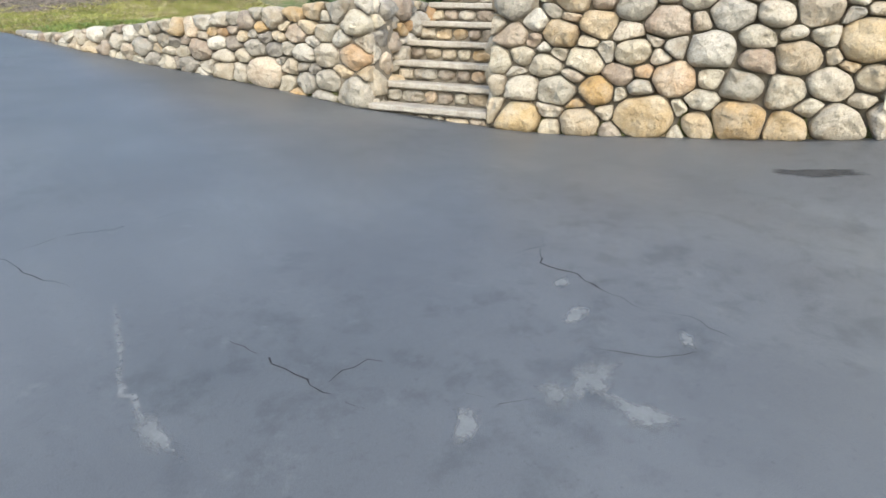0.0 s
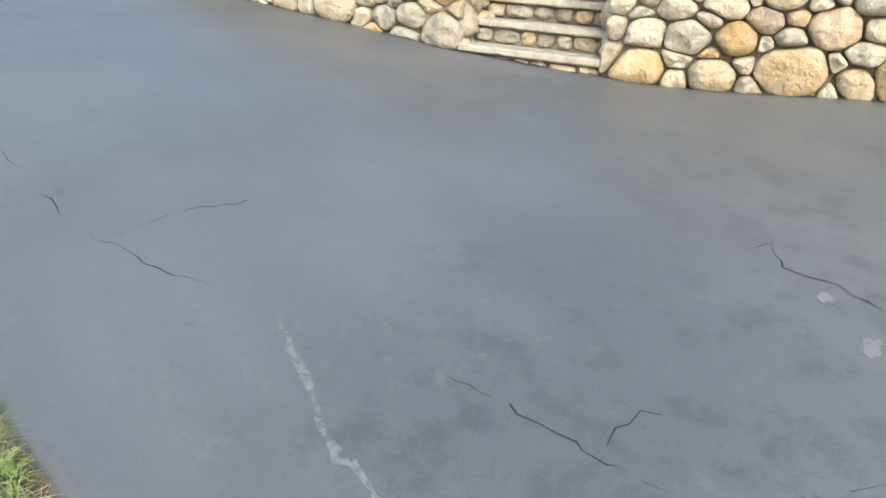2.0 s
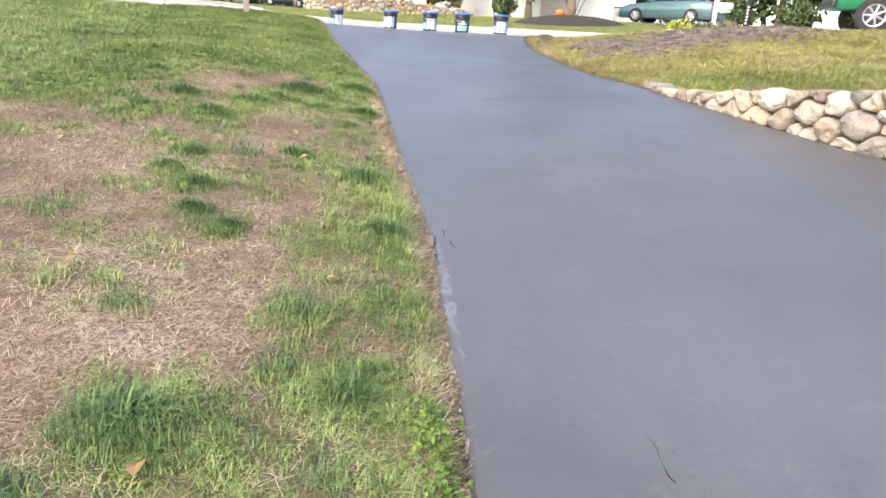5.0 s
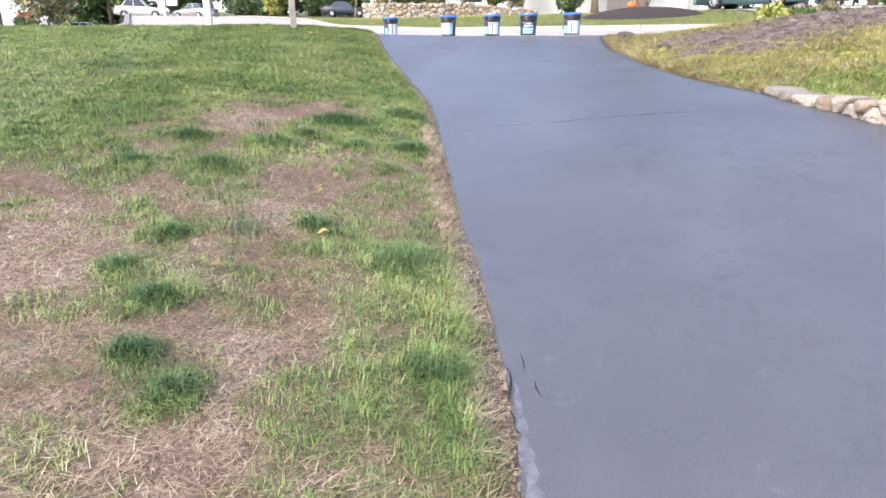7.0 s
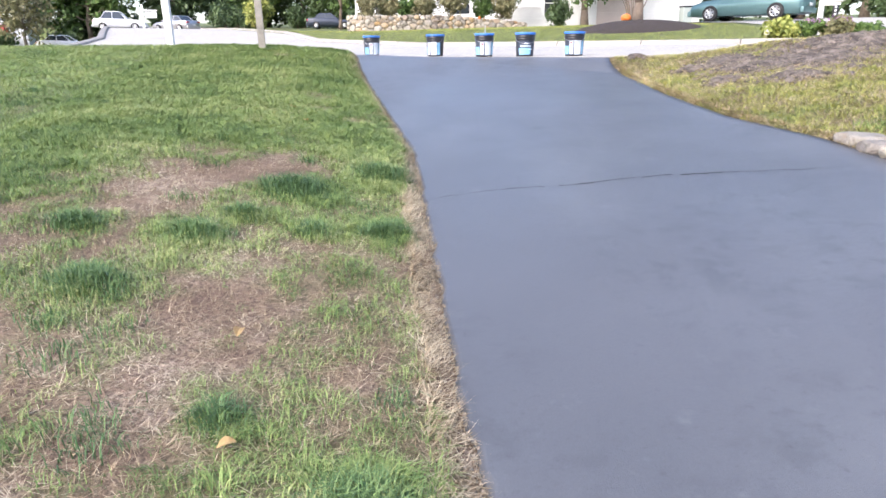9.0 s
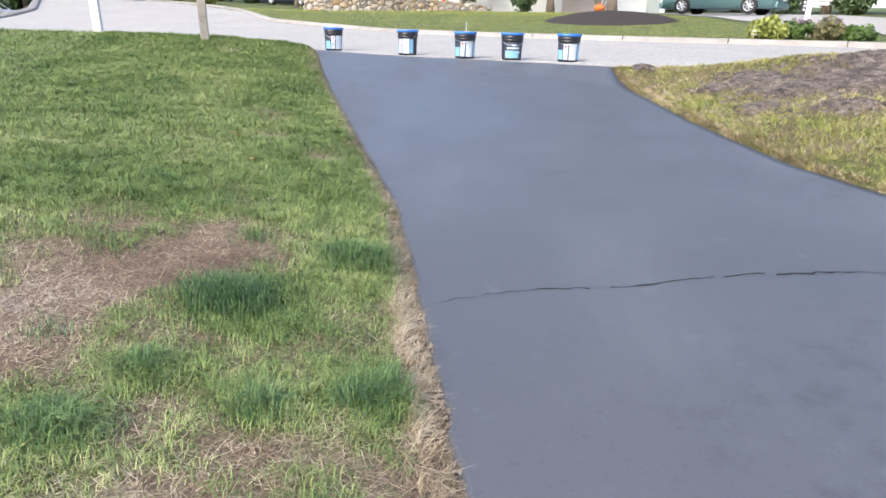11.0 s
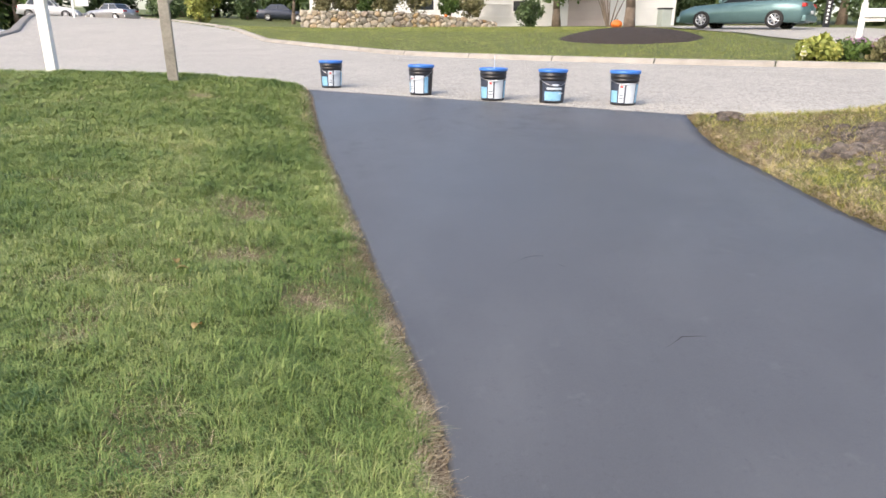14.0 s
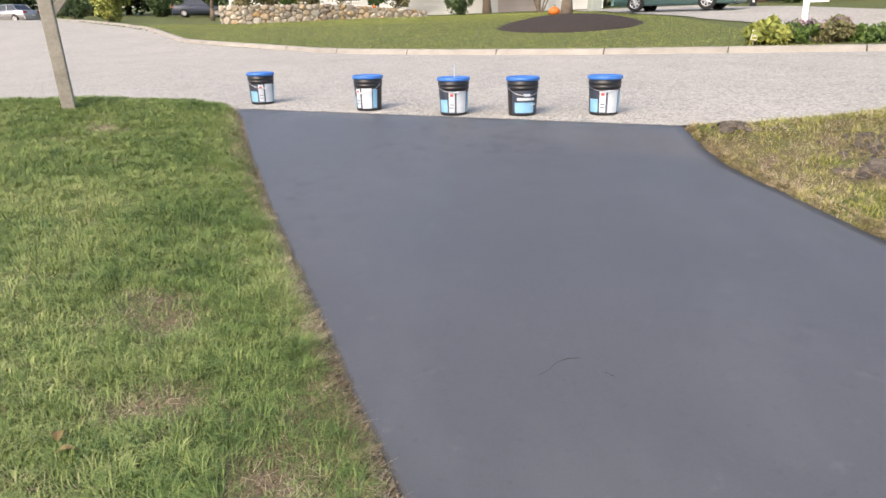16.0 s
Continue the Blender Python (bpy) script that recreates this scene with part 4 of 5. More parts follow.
def sealer_bucket(x, y, turn, style, label):
    d = NX * x + NY * y
    b = thing("sealer_bucket", pose(x, y, float(far_z(max(d, 0))) + 0.006, rz=turn), label, "bucket", "row of sealer buckets")
    bm = lathe([(0.0, 0.004), (0.120, 0.004), (0.126, 0.0), (0.131, 0.006), (side_r(0.25), 0.25), (0.150, 0.252), (0.150, 0.262), (0.147, 0.264),
                (0.147, 0.285), (0.153, 0.287), (0.153, 0.297), (0.148, 0.300), (0.148, 0.335)])
    part("body", bm, M["black"], b, "black plastic pail with ribbed collar", True)
    part("lid", lathe([(0.150, 0.322), (0.159, 0.324), (0.161, 0.334), (0.161, 0.350), (0.156, 0.356), (0.146, 0.354), (0.142, 0.346), (0.10, 0.346), (0.0, 0.348)]), M["blue"], b, "blue snap-on lid", True)
    if style == "front":
        lb = part("label", label_patch(0.02, 0.235, -90, 62, 0.0012), M["label_dark"], b, "dark printed label")
        part("panel", label_patch(0.03, 0.125, -98, 40, 0.0024), M["label_blue"], lb, "pale blue panel")
        part("bar", label_patch(0.145, 0.168, -92, 36, 0.0024), M["label"], lb, "white line of print")
        part("bar", label_patch(0.190, 0.205, -90, 14, 0.0024), M["label"], lb, "small white badge")
        part("bar", label_patch(0.10, 0.112, -60, 12, 0.0024), M["label"], lb)
    else:
        lb = part("label", label_patch(0.02, 0.235, -90, 78, 0.0012), M["label_dark"], b, "dark printed label")
        part("panel", label_patch(0.025, 0.23, -66, 22, 0.0024), M["label"], lb, "white panel of small print")
        part("panel", label_patch(0.03, 0.225, -107, 12, 0.0024), M["label"], lb, "white panel with red mark")
        part("panel", label_patch(0.03, 0.15, -145, 20, 0.0024), M["label_blue"], lb, "pale blue panel")
        part("bar", label_patch(0.18, 0.205, -107, 6, 0.0036), M["label_red"], lb, "small red mark")
        part("bar", label_patch(0.10, 0.107, -107, 8, 0.0036), M["label_dark"], lb)
        part("bar", label_patch(0.07, 0.077, -107, 8, 0.0036), M["label_dark"], lb)
        part("panel", label_patch(0.03, 0.22, -30, 10, 0.0024), M["label_blue"], lb)
    # the wire handle hangs down over the front
    tilt = {"front": 0.0, "hang": -1.15, "back": -0.9}[style]
    bm = bmesh.new()
    pts = []
    for k in range(19):
        a = math.pi * k / 18
        px, out = 0.157 * math.cos(a), 0.165 * math.sin(a)
        yy, zz = -out * math.cos(tilt + 0.55), 0.275 + out * math.sin(tilt + 0.55) * (1 if style != "front" else -1.0)
        rr = math.hypot(px, yy)
        if rr < 0.158 and rr > 0:
            yy = -math.sqrt(max(0.158 ** 2 - px ** 2, 0))
        pts.append((px, yy, zz))
    for p, q in zip(pts, pts[1:]):
        tube(bm, p, q, 0.0028, 0.0028, 6, False)
    hd = part("handle", bm, M["steel"], b, "white wire bail handle", True)
    part("grip", tube(bmesh.new(), pts[8], pts[10], 0.008, 0.008, 8), M["label"], hd, "white plastic grip")
    return b


sealer_bucket(-2.13, 1.70, 24, "hang", "black sealer bucket with blue lid and wire handle hanging")
sealer_bucket(-0.85, 0.78, -30, "hang", "black sealer bucket with blue lid and slanting wire handle")
sealer_bucket(0.0, 0.20, 4, "back", "black sealer bucket with blue lid and white label panels")
sealer_bucket(0.64, -0.02, 6, "front", "black sealer bucket with blue lid and pale blue front label")
sealer_bucket(1.38, -0.20, -6, "back", "black sealer bucket with blue lid beside the lawn corner")
st = thing("stirring_stick", pose(0.01, 0.20, 0.355, rx=3), "thin pale stick standing on a bucket lid", "stick")
part("stick", tube(bmesh.new(), (0, 0, 0), (0, 0, 0.14), 0.005, 0.004, 8), M["label"], st)

# ---- posts at the lawn's edge ----


def wooden_post():
    z = float(lawn_z(-3.71, 0.34))
    p = thing("mailbox_post", pose(-3.71, 0.34, z - 0.05, rz=18, ry=-1.5), "weathered grey wooden mailbox post with braced arm", "post")
    bm = bevel_box(0, 0, 0.75, 0.115, 0.115, 1.5, 0.012)
    part("post", bm, M["post_grey"], p)
    part("arm", bevel_box(0.16, 0, 1.32, 0.6, 0.09, 0.09, 0.008), M["post_grey"], p)
    bm = bevel_box(0, 0, 0, 0.07, 0.07, 0.55, 0.006)
    bmesh.ops.transform(bm, matrix=pose(0.2, 0, 1.1, ry=42), verts=bm.verts)
    part("brace", bm, M["post_grey"], p)
    return p


def white_post():
    x, y = -6.12, 1.95
    z = float(lawn_z(x, y))
    p = thing("mailbox_post", pose(x, y, z - 0.05, rz=10, ry=-1.0), "white painted square post with a side arm", "post")
    part("post", bevel_box(0, 0, 0.8, 0.13, 0.13, 1.6, 0.01), M["white"], p)
    part("arm", bevel_box(0.27, 0, 1.10, 0.42, 0.09, 0.09, 0.008), M["white"], p)
    part("cap", bevel_box(0, 0, 1.62, 0.17, 0.17, 0.05, 0.01), M["white"], p)
    return p


wooden_post()
white_post()

# ---- the far side of the road ----


def gz(x, y):
    return float(lawn_z(x, y))


def build_kerb():
    """Pale kerb stones along the far side, each a stretch of its own."""
    k = thing("kerb", pose(0, 0, 0), "pale concrete kerb stones along the far side of the road", "kerb", kind="structure")
    svals = np.arange(-26, 60, 2.4)
    for s0, s1 in zip(svals, svals[1:]):
        v, f = [], []
        for i in range(7):
            s = s0 + 0.012 + (s1 - s0 - 0.024) * i / 6
            px, py = -NY * s, NX * s
            d = float(kerb_d(px, py))
            x0, y0 = px + NX * d, py + NY * d
            z = float(land_z(x0, y0))
            for o, h in ((-0.20, 0.0), (-0.16, 0.07), (-0.12, 0.115), (0.06, 0.125), (0.08, 0.0)):
                v.append((x0 + NX * o, y0 + NY * o, z + h))
        for i in range(6):
            for j in range(4):
                f.append((i * 5 + j, i * 5 + 5 + j, i * 5 + 6 + j, i * 5 + 1 + j))
        f += [(0, 1, 2, 3, 4), (30, 31, 32, 33, 34)]
        obj("kerb_stone", v, f, M["kerb"], k)
    n = thing("kerb", pose(0, 0, 0), "pale kerb stones round the near corner down the street", "kerb", kind="structure")
    svals = np.arange(24.5, 60, 2.2)
    for s0, s1 in zip(svals, svals[1:]):
        v, f = [], []
        for i in range(7):
            s = s0 + 0.012 + (s1 - s0 - 0.024) * i / 6
            px, py = -NY * s, NX * s
            d = float(road_lo(s))
            x0, y0 = px + NX * d, py + NY * d
            z = float(land_z(x0, y0))
            for o, h in ((0.24, 0.0), (0.2, 0.09), (0.14, 0.13), (-0.2, 0.14), (-0.24, 0.0)):
                v.append((x0 + NX * o, y0 + NY * o, z + h))
        for i in range(6):
            for j in range(4):
                f.append((i * 5 + j, i * 5 + 5 + j, i * 5 + 6 + j, i * 5 + 1 + j))
        f += [(0, 1, 2, 3, 4), (30, 31, 32, 33, 34)]
        obj("kerb_stone", v, f, M["kerb"], n)


build_kerb()


def sheet(name, left, right, zoff, mat, label, category, n=60, m=12):
    """A ground strip between two lines given as (x, y) points."""
    la, ll = polyline(left)
    ra, rl = polyline(right)
    v, f = [], []
    for i in range(n + 1):
        ax, ay, _, _ = la(ll * i / n)
        bx, by, _, _ = ra(rl * i / n)
        for j in range(m + 1):
            x, y = ax + (bx - ax) * j / m, ay + (by - ay) * j / m
            v.append((x, y, gz(x, y) + zoff))
    for i in range(n):
        for j in range(m):
            a = i * (m + 1) + j
            f.append((a, a + 1, a + m + 2, a + m + 1))
    return tagged(obj(name, v, f, mat, smooth_faces=True), label, category, kind="structure")


sheet("neighbour_drive", [(10.8, 36), (8.9, 22), (9.0, 14), (9.9, 9.6), (11.2, 5.2)], [(19, 36), (16, 22), (14.6, 14), (14.8, 8), (15.6, 3.4)], 0.03, M["road"],
      "pale asphalt driveway of the house across the road", "driveway")


def dome(name, cx, cy, rx, ry, h, mat, label, category, seed, kind="", rough=0.03):
    v, f, n, m = [(cx, cy, gz(cx, cy) + h)], [], 56, 9
    for j in range(1, m + 1):
        r = j / m
        for k in range(n):
            a = 2 * math.pi * k / n
            e = 1 + 0.06 * noise.noise((math.cos(a) * 2 + seed, math.sin(a) * 2, 0))
            x, y = cx + rx * r * e * math.cos(a), cy + ry * r * e * math.sin(a)
            z = gz(x, y) + h * (1 - r ** 2.2) + rough * noise.noise((x * 5, y * 5, seed)) * (1 - r) + (0.01 if j < m else -0.03)
            v.append((x, y, z))
    f = [(0, 1 + k, 1 + (k + 1) % n) for k in range(n)]
    for j in range(m - 1):
        for k in range(n):
            a, b = 1 + j * n + k, 1 + j * n + (k + 1) % n
            f.append((a, a + n, b + n, b))
    return tagged(obj(name, v, f, mat, smooth_faces=True), label, category, kind=kind)


dome("mulch_bed", 5.1, 15.3, 2.35, 2.6, 0.30, M["mulch"], "round mound of dark brown mulch under the young tree", "mulch bed", 3.0, "structure")


def pumpkin(x, y, z, r, label):
    p = thing("pumpkin", pose(x, y, z), label, "pumpkin")
    bm = bmesh.new()
    rings, n = 12, 40
    rows = []
    for i in range(1, rings):
        th = math.pi * i / rings
        row = []
        for k in range(n):
            a = 2 * math.pi * k / n
            q = r * (0.92 + 0.08 * abs(math.cos(5 * a))) * math.sin(th)
            row.append(bm.verts.new((q * math.cos(a), q * math.sin(a), r * 0.8 - r * 0.8 * math.cos(th) * (1 - 0.18 * math.sin(th)))))
        rows.append(row)
    for p0, p1 in zip(rows, rows[1:]):
        for k in range(n):
            bm.faces.new((p0[k], p0[(k + 1) % n], p1[(k + 1) % n], p1[k]))
    bm.faces.new(rows[0][::-1]), bm.faces.new(rows[-1])
    part("body", bm, M["pumpkin"], p, shade=True)
    part("stem", tube(bmesh.new(), (0, 0, 1.5 * r), (0.03, 0, 1.85 * r), 0.025, 0.015, 8), M["stem"], p, "dry brown stem")
    return p


pumpkin(4.92, 16.55, gz(4.92, 16.55) + 0.20, 0.20, "orange pumpkin on the dark mulch beside the tree")


def leaves(count, sampler, size, seed, mat, name, parent, label=""):
    """A crown of many small leaves, each its own bent quad."""
    rng = np.random.default_rng(seed)
    c = sampler(rng, count)
    a = rng.normal(size=(count, 3))
    a /= np.linalg.norm(a, axis=1)[:, None]
    b = np.cross(a, rng.normal(size=(count, 3)))
    b /= np.linalg.norm(b, axis=1)[:, None]
    sz = size * rng.uniform(0.6, 1.35, (count, 1))
    v = np.stack([c - a * sz, c + b * sz * 0.5, c + a * sz, c - b * sz * 0.5], 1).reshape(-1, 3)
    f = np.arange(count * 4).reshape(-1, 4)
    me = bpy.data.meshes.new(name)
    me.vertices.add(len(v)), me.loops.add(len(v)), me.polygons.add(count)
    me.vertices.foreach_set("co", v.ravel())
    me.loops.foreach_set("vertex_index", f.ravel())
    me.polygons.foreach_set("loop_start", np.arange(0, count * 4, 4))
    me.update(calc_edges=True)
    me.materials.append(mat)
    ob = new(name, me)
    if parent is not None:
        ob.parent = parent
    if label:
        tagged(ob, label)
    return ob


def clumps(seed, n, spread, rad, centre):
    """Leaf places gathered in clumps, with gaps between them."""
    r0 = np.random.default_rng(seed)
    q = r0.normal(size=(n, 3))
    q = q / np.linalg.norm(q, axis=1)[:, None] * (r0.uniform(0.15, 1.0, (n, 1)) ** 0.5) * np.array(spread) + np.array(centre)
    rr = rad * r0.uniform(0.6, 1.4, n)

    def sampler(rng, count):
        i = rng.integers(0, n, count)
        p = rng.normal(size=(count, 3))
        p = p / np.linalg.norm(p, axis=1)[:, None] * rng.uniform(0.2, 1.0, (count, 1)) ** 0.45
        return q[i] + p * rr[i][:, None]
    return sampler, q


def tree(x, y, h, r, seed, label, leaf="leaf", trunk=0.2, count=3500, crown0=0.35, group="", size=0.16):
    t = thing("tree", pose(x, y, gz(x, y) - 0.05), label, "tree", group)
    rng = random.Random(seed)
    sampler, q = clumps(seed, 34, (r, r, h * (1 - crown0) / 2), r * 0.36, (0, 0, h * (1 + crown0) / 2))
    bm = bmesh.new()
    pts = [Vector((0, 0, 0))]
    for i in range(1, 7):
        pts.append(Vector((rng.uniform(-0.05, 0.05) * i, rng.uniform(-0.05, 0.05) * i, h * 0.75 * i / 6)))
    for i in range(6):
        tube(bm, pts[i], pts[i + 1], trunk * (1 - i * 0.13) * (1.25 if i == 0 else 1), trunk * (1 - (i + 1) * 0.13), 12)
    tk = part("trunk", bm, M["bark"], t, "grey brown bark trunk", True)
    for k in range(7):
        a = pts[2 + k % 4]
        b = Vector(q[k * 4])
        mid = (a + b) / 2 + Vector((0, 0, 0.15))
        bm = bmesh.new()
        tube(bm, a, mid, trunk * 0.4, trunk * 0.25, 8)
        tube(bm, mid, b, trunk * 0.25, trunk * 0.08, 8)
        part("limb", bm, M["bark"], t)
    leaves(count, sampler, size, seed + 1, M[leaf], "crown", t, "leafy crown")
    return t


def bush(x, y, rx, rz, seed, label, leaf, count=1400, size=0.07, cat="bush", group="", flowers=0, z=None):
    b = thing("bush" if cat == "bush" else cat, pose(x, y, (gz(x, y) if z is None else z) - 0.02), label, cat, group)
    sampler, q = clumps(seed, 18, (rx * 0.75, rx * 0.75, rz * 0.4), rx * 0.34, (0, 0, rz * 0.52))
    bm = bmesh.new()
    for k in range(8):
        tube(bm, (0, 0, 0), q[k], 0.014, 0.005, 6)
    part("stems", bm, M["bark"], b)
    leaves(count, sampler, size, seed + 1, M[leaf], "foliage", b)
    if flowers:
        def top(rng, n):
            p = sampler(rng, n)
            p[:, 2] = p[:, 2] * 0.5 + rz * 0.62
            return p
        tagged(leaves(flowers, top, 0.03, seed + 2, M["flower"], "flowers", b, "mauve flower heads"), kind="stuff")
    return b


tree(5.45, 16.95, 7.5, 2.6, 41, "young tree standing in the round mulch bed", trunk=0.19, count=2600, crown0=0.5, group="front garden trees")
tree(5.6, 37.2, 9, 3.6, 43, "tree with low hanging green boughs before the white house", trunk=0.26, count=4200, crown0=0.26, group="front garden trees", size=0.2)
bush(7.3, 7.5, 0.5, 0.5, 51, "lime green leafy bush at the kerb by the mailbox", "leaf_lime", 1500, 0.075)
bush(7.95, 7.4, 0.45, 0.45, 52, "green garden bush with mauve flowers by the mailbox", "leaf", 1200, 0.06, flowers=160)
bush(8.55, 7.2, 0.5, 0.46, 53, "green garden bush with mauve flowers by the mailbox", "leaf_bronze", 1200, 0.06, flowers=130)
bush(9.15, 7.0, 0.5, 0.26, 54, "low green plant at the garden bed's end", "leaf", 900, 0.06)


def white_mailbox():
    x, y = 8.55, 8.3
    m = thing("mailbox", pose(x, y, gz(x, y) - 0.12, rz=-35), "white mailbox on a white turned post behind the flowers", "mailbox")
    part("post", bevel_box(0, 0, 0.6, 0.12, 0.12, 1.2, 0.01), M["white"], m)
    part("finial", lathe([(0.0, 1.40), (0.05, 1.37), (0.06, 1.32), (0.035, 1.27), (0.06, 1.24), (0.07, 1.2)], 16), M["white"], m, shade=True)
    part("arm", bevel_box(0.18, 0, 0.88, 0.5, 0.08, 0.07, 0.006), M["white"], m)
    bm = bevel_box(0.25, 0, 1.02, 0.5, 0.2, 0.2, 0.07, 4)
    part("box", bm, M["white"], m, "white rounded letter box")
    return m


white_mailbox()
sg = thing("garden_sign", pose(6.85, 7.25, gz(6.85, 7.25) - 0.02, rz=-25, ry=6), "small white and green garden stake sign", "sign")
part("stake", bevel_box(0, 0, 0.1, 0.015, 0.01, 0.22, 0), M["post_grey"], sg)
pn = part("panel", bevel_box(0, 0, 0.24, 0.12, 0.012, 0.2, 0.004), M["white"], sg)
part("bar", bevel_box(0, -0.009, 0.18, 0.1, 0.004, 0.06, 0), M["leaf_lime"], pn, "green print")
pl = thing("address_post", pose(16.5, 25.2, gz(16.5, 25.2) - 0.03), "black post with a column of white marks by the drive", "post")
part("post", bevel_box(0, 0, 0.9, 0.22, 0.22, 1.8, 0.02), M["black"], pl)
for i in range(6):
    part("bar", bevel_box(-0.06, -0.115, 1.15 - i * 0.17, 0.1, 0.008, 0.1, 0), M["white"], pl)
bn = thing("waste_bin", pose(11.3, 33.2, gz(11.3, 33.2), rz=12), "dark green wheeled waste bin beside the house", "bin")
part("body", bevel_box(0, 0, 0.5, 0.62, 0.6, 0.95, 0.05), M["door"], bn)
part("lid", bevel_box(0, 0, 1.02, 0.68, 0.68, 0.08, 0.03), M["black"], bn)


def vehicle(x, y, heading, length, width, sill, hood, roof, wheel_r, base, paint, label, category="car", tall=False):
    """A car: lofted body, glass house, wheels with tyre and rim, lamps."""
    c = thing(category if category != "car" else "parked_car", pose(x, y, gz(x, y) + 0.03, rz=heading), label, category)
    hl, hw = length / 2, width / 2
    if tall:
        prof = [(-hl, sill, hood * 0.96), (-hl * 0.9, sill, hood), (0, sill, hood * 1.02), (hl * 0.45, sill, hood), (hl * 0.92, sill, hood * 0.97), (hl, sill + 0.1, hood * 0.9)]
    else:
        prof = [(-hl, sill + 0.18, hood * 0.9), (-hl * 0.93, sill, hood * 1.08), (-hl * 0.5, sill, hood * 1.1), (hl * 0.2, sill, hood * 1.04), (hl * 0.75, sill, hood * 0.92), (hl * 0.95, sill, hood * 0.76), (hl, sill + 0.15, hood * 0.62)]
    bm = bmesh.new()
    rows = []
    for px, z0, z1 in prof:
        w = hw * (0.86 if abs(px) > hl * 0.97 else 0.97 if abs(px) > hl * 0.9 else 1.0)
        zm = z0 + (z1 - z0) * 0.55
        rows.append([bm.verts.new(p) for p in ((px, -w * 0.93, z0), (px, -w, zm), (px, -w * 0.95, z1 - 0.03), (px, -w * 0.86, z1), (px, w * 0.86, z1), (px, w * 0.95, z1 - 0.03), (px, w, zm), (px, w * 0.93, z0))])
    for a, b in zip(rows, rows[1:]):
        for k in range(8):
            bm.faces.new((a[k], b[k], b[(k + 1) % 8], a[(k + 1) % 8]))
    bm.faces.new(rows[0]), bm.faces.new(rows[-1][::-1])
    bmesh.ops.recalc_face_normals(bm, faces=bm.faces)
    body = part("body", bm, paint, c, "", True)
    fr, rr = (hl * 0.32, -hl * 0.72) if not tall else (hl * 0.3, -hl * 0.1)
    f2, r2 = (fr - length * 0.14, rr + length * 0.12) if not tall else (fr - 0.25, rr + 0.02)
    z1 = hood * 1.03
    for nm, mat, inset, zt, zb in (("glass", M["glass"], 0.0, roof - 0.05, z1 - 0.06), ("roof", paint, 0.0, roof, roof - 0.06)):
        bm = bmesh.new()
        lo = [(fr, hw * 0.84), (rr, hw * 0.84)] if nm == "glass" else [(f2 + 0.03, hw * 0.73), (r2 - 0.03, hw * 0.73)]
        hi = [(f2, hw * 0.71), (r2, hw * 0.71)] if nm == "glass" else [(f2 - 0.05, hw * 0.66), (r2 + 0.05, hw * 0.66)]
        vs = [bm.verts.new((px, s * w, zb)) for px, w in lo for s in (-1, 1)] + [bm.verts.new((px, s * w, zt)) for px, w in hi for s in (-1, 1)]
        for q in ((0, 1, 5, 4), (1, 3, 7, 5), (3, 2, 6, 7), (2, 0, 4, 6), (4, 5, 7, 6)):
            bm.faces.new([vs[i] for i in q])
        bmesh.ops.recalc_face_normals(bm, faces=bm.faces)
        part(nm, bm, mat, c, "dark window glass" if nm == "glass" else "")
    for s in (-1, 1):
        for px in (fr, (f2 + r2) / 2, rr):
            top = f2 if px == fr else r2 if px == rr else px
            part("pillar", tube(bmesh.new(), (px, s * hw * 0.85, z1 - 0.05), (top, s * hw * 0.72, roof - 0.03), 0.035, 0.03, 6), paint, c)
        part("mirror", bevel_box(fr - 0.1, s * (hw + 0.08), z1 + 0.05, 0.12, 0.16, 0.12, 0.03), paint, c)
        part("tail_lamp", bevel_box(-hl * 0.975, s * hw * 0.72, hood * 0.9, 0.12, hw * 0.4, 0.14, 0.02), M["redlamp"], c, "red tail lamp")
        part("headlight", bevel_box(hl * 0.955, s * hw * 0.68, hood * 0.62, 0.12, hw * 0.4, 0.13, 0.03), M["glass"], c)
    for px in (base / 2, -base / 2):
        for s in (-1, 1):
            w = part("wheel", lathe([(0.0, -0.08), (wheel_r * 0.3, -0.08), (wheel_r * 0.62, -0.06)], 24), M["black"], c)
            w.matrix_local = Matrix.Translation((px, s * (hw - 0.06), wheel_r)) @ Matrix.Rotation(radians(90 * s), 4, "X")
            part("tyre", lathe([(wheel_r * 0.62, -0.1), (wheel_r * 0.9, -0.11), (wheel_r, -0.08), (wheel_r, 0.08), (wheel_r * 0.9, 0.11), (wheel_r * 0.62, 0.1)], 28), M["tyre"], w, "black rubber tyre", True)
            bm = bmesh.new()
            lathe([(wheel_r * 0.56, -0.09), (wheel_r * 0.64, -0.105), (wheel_r * 0.64, -0.085)], 28, bm)
            for k in range(7):
                a = 2 * math.pi * k / 7
                tube(bm, (0, 0, -0.09), (wheel_r * 0.58 * math.cos(a), wheel_r * 0.58 * math.sin(a), -0.095), 0.045, 0.03, 6)
            part("rim", bm, M["rim"], w, "silver spoked rim")
    part("bumper", bevel_box(-hl, 0, sill + 0.14, 0.14, width * 0.92, 0.22, 0.05), paint if not tall else M["black"], c)
    part("bumper", bevel_box(hl, 0, sill + 0.12, 0.16, width * 0.92, 0.24, 0.05), paint if not tall else M["black"], c)
    part("number_plate", bevel_box(-hl - 0.075, 0, sill + 0.36, 0.02, 0.34, 0.12, 0.005), M["white"], c, "white blank number plate")
    return c


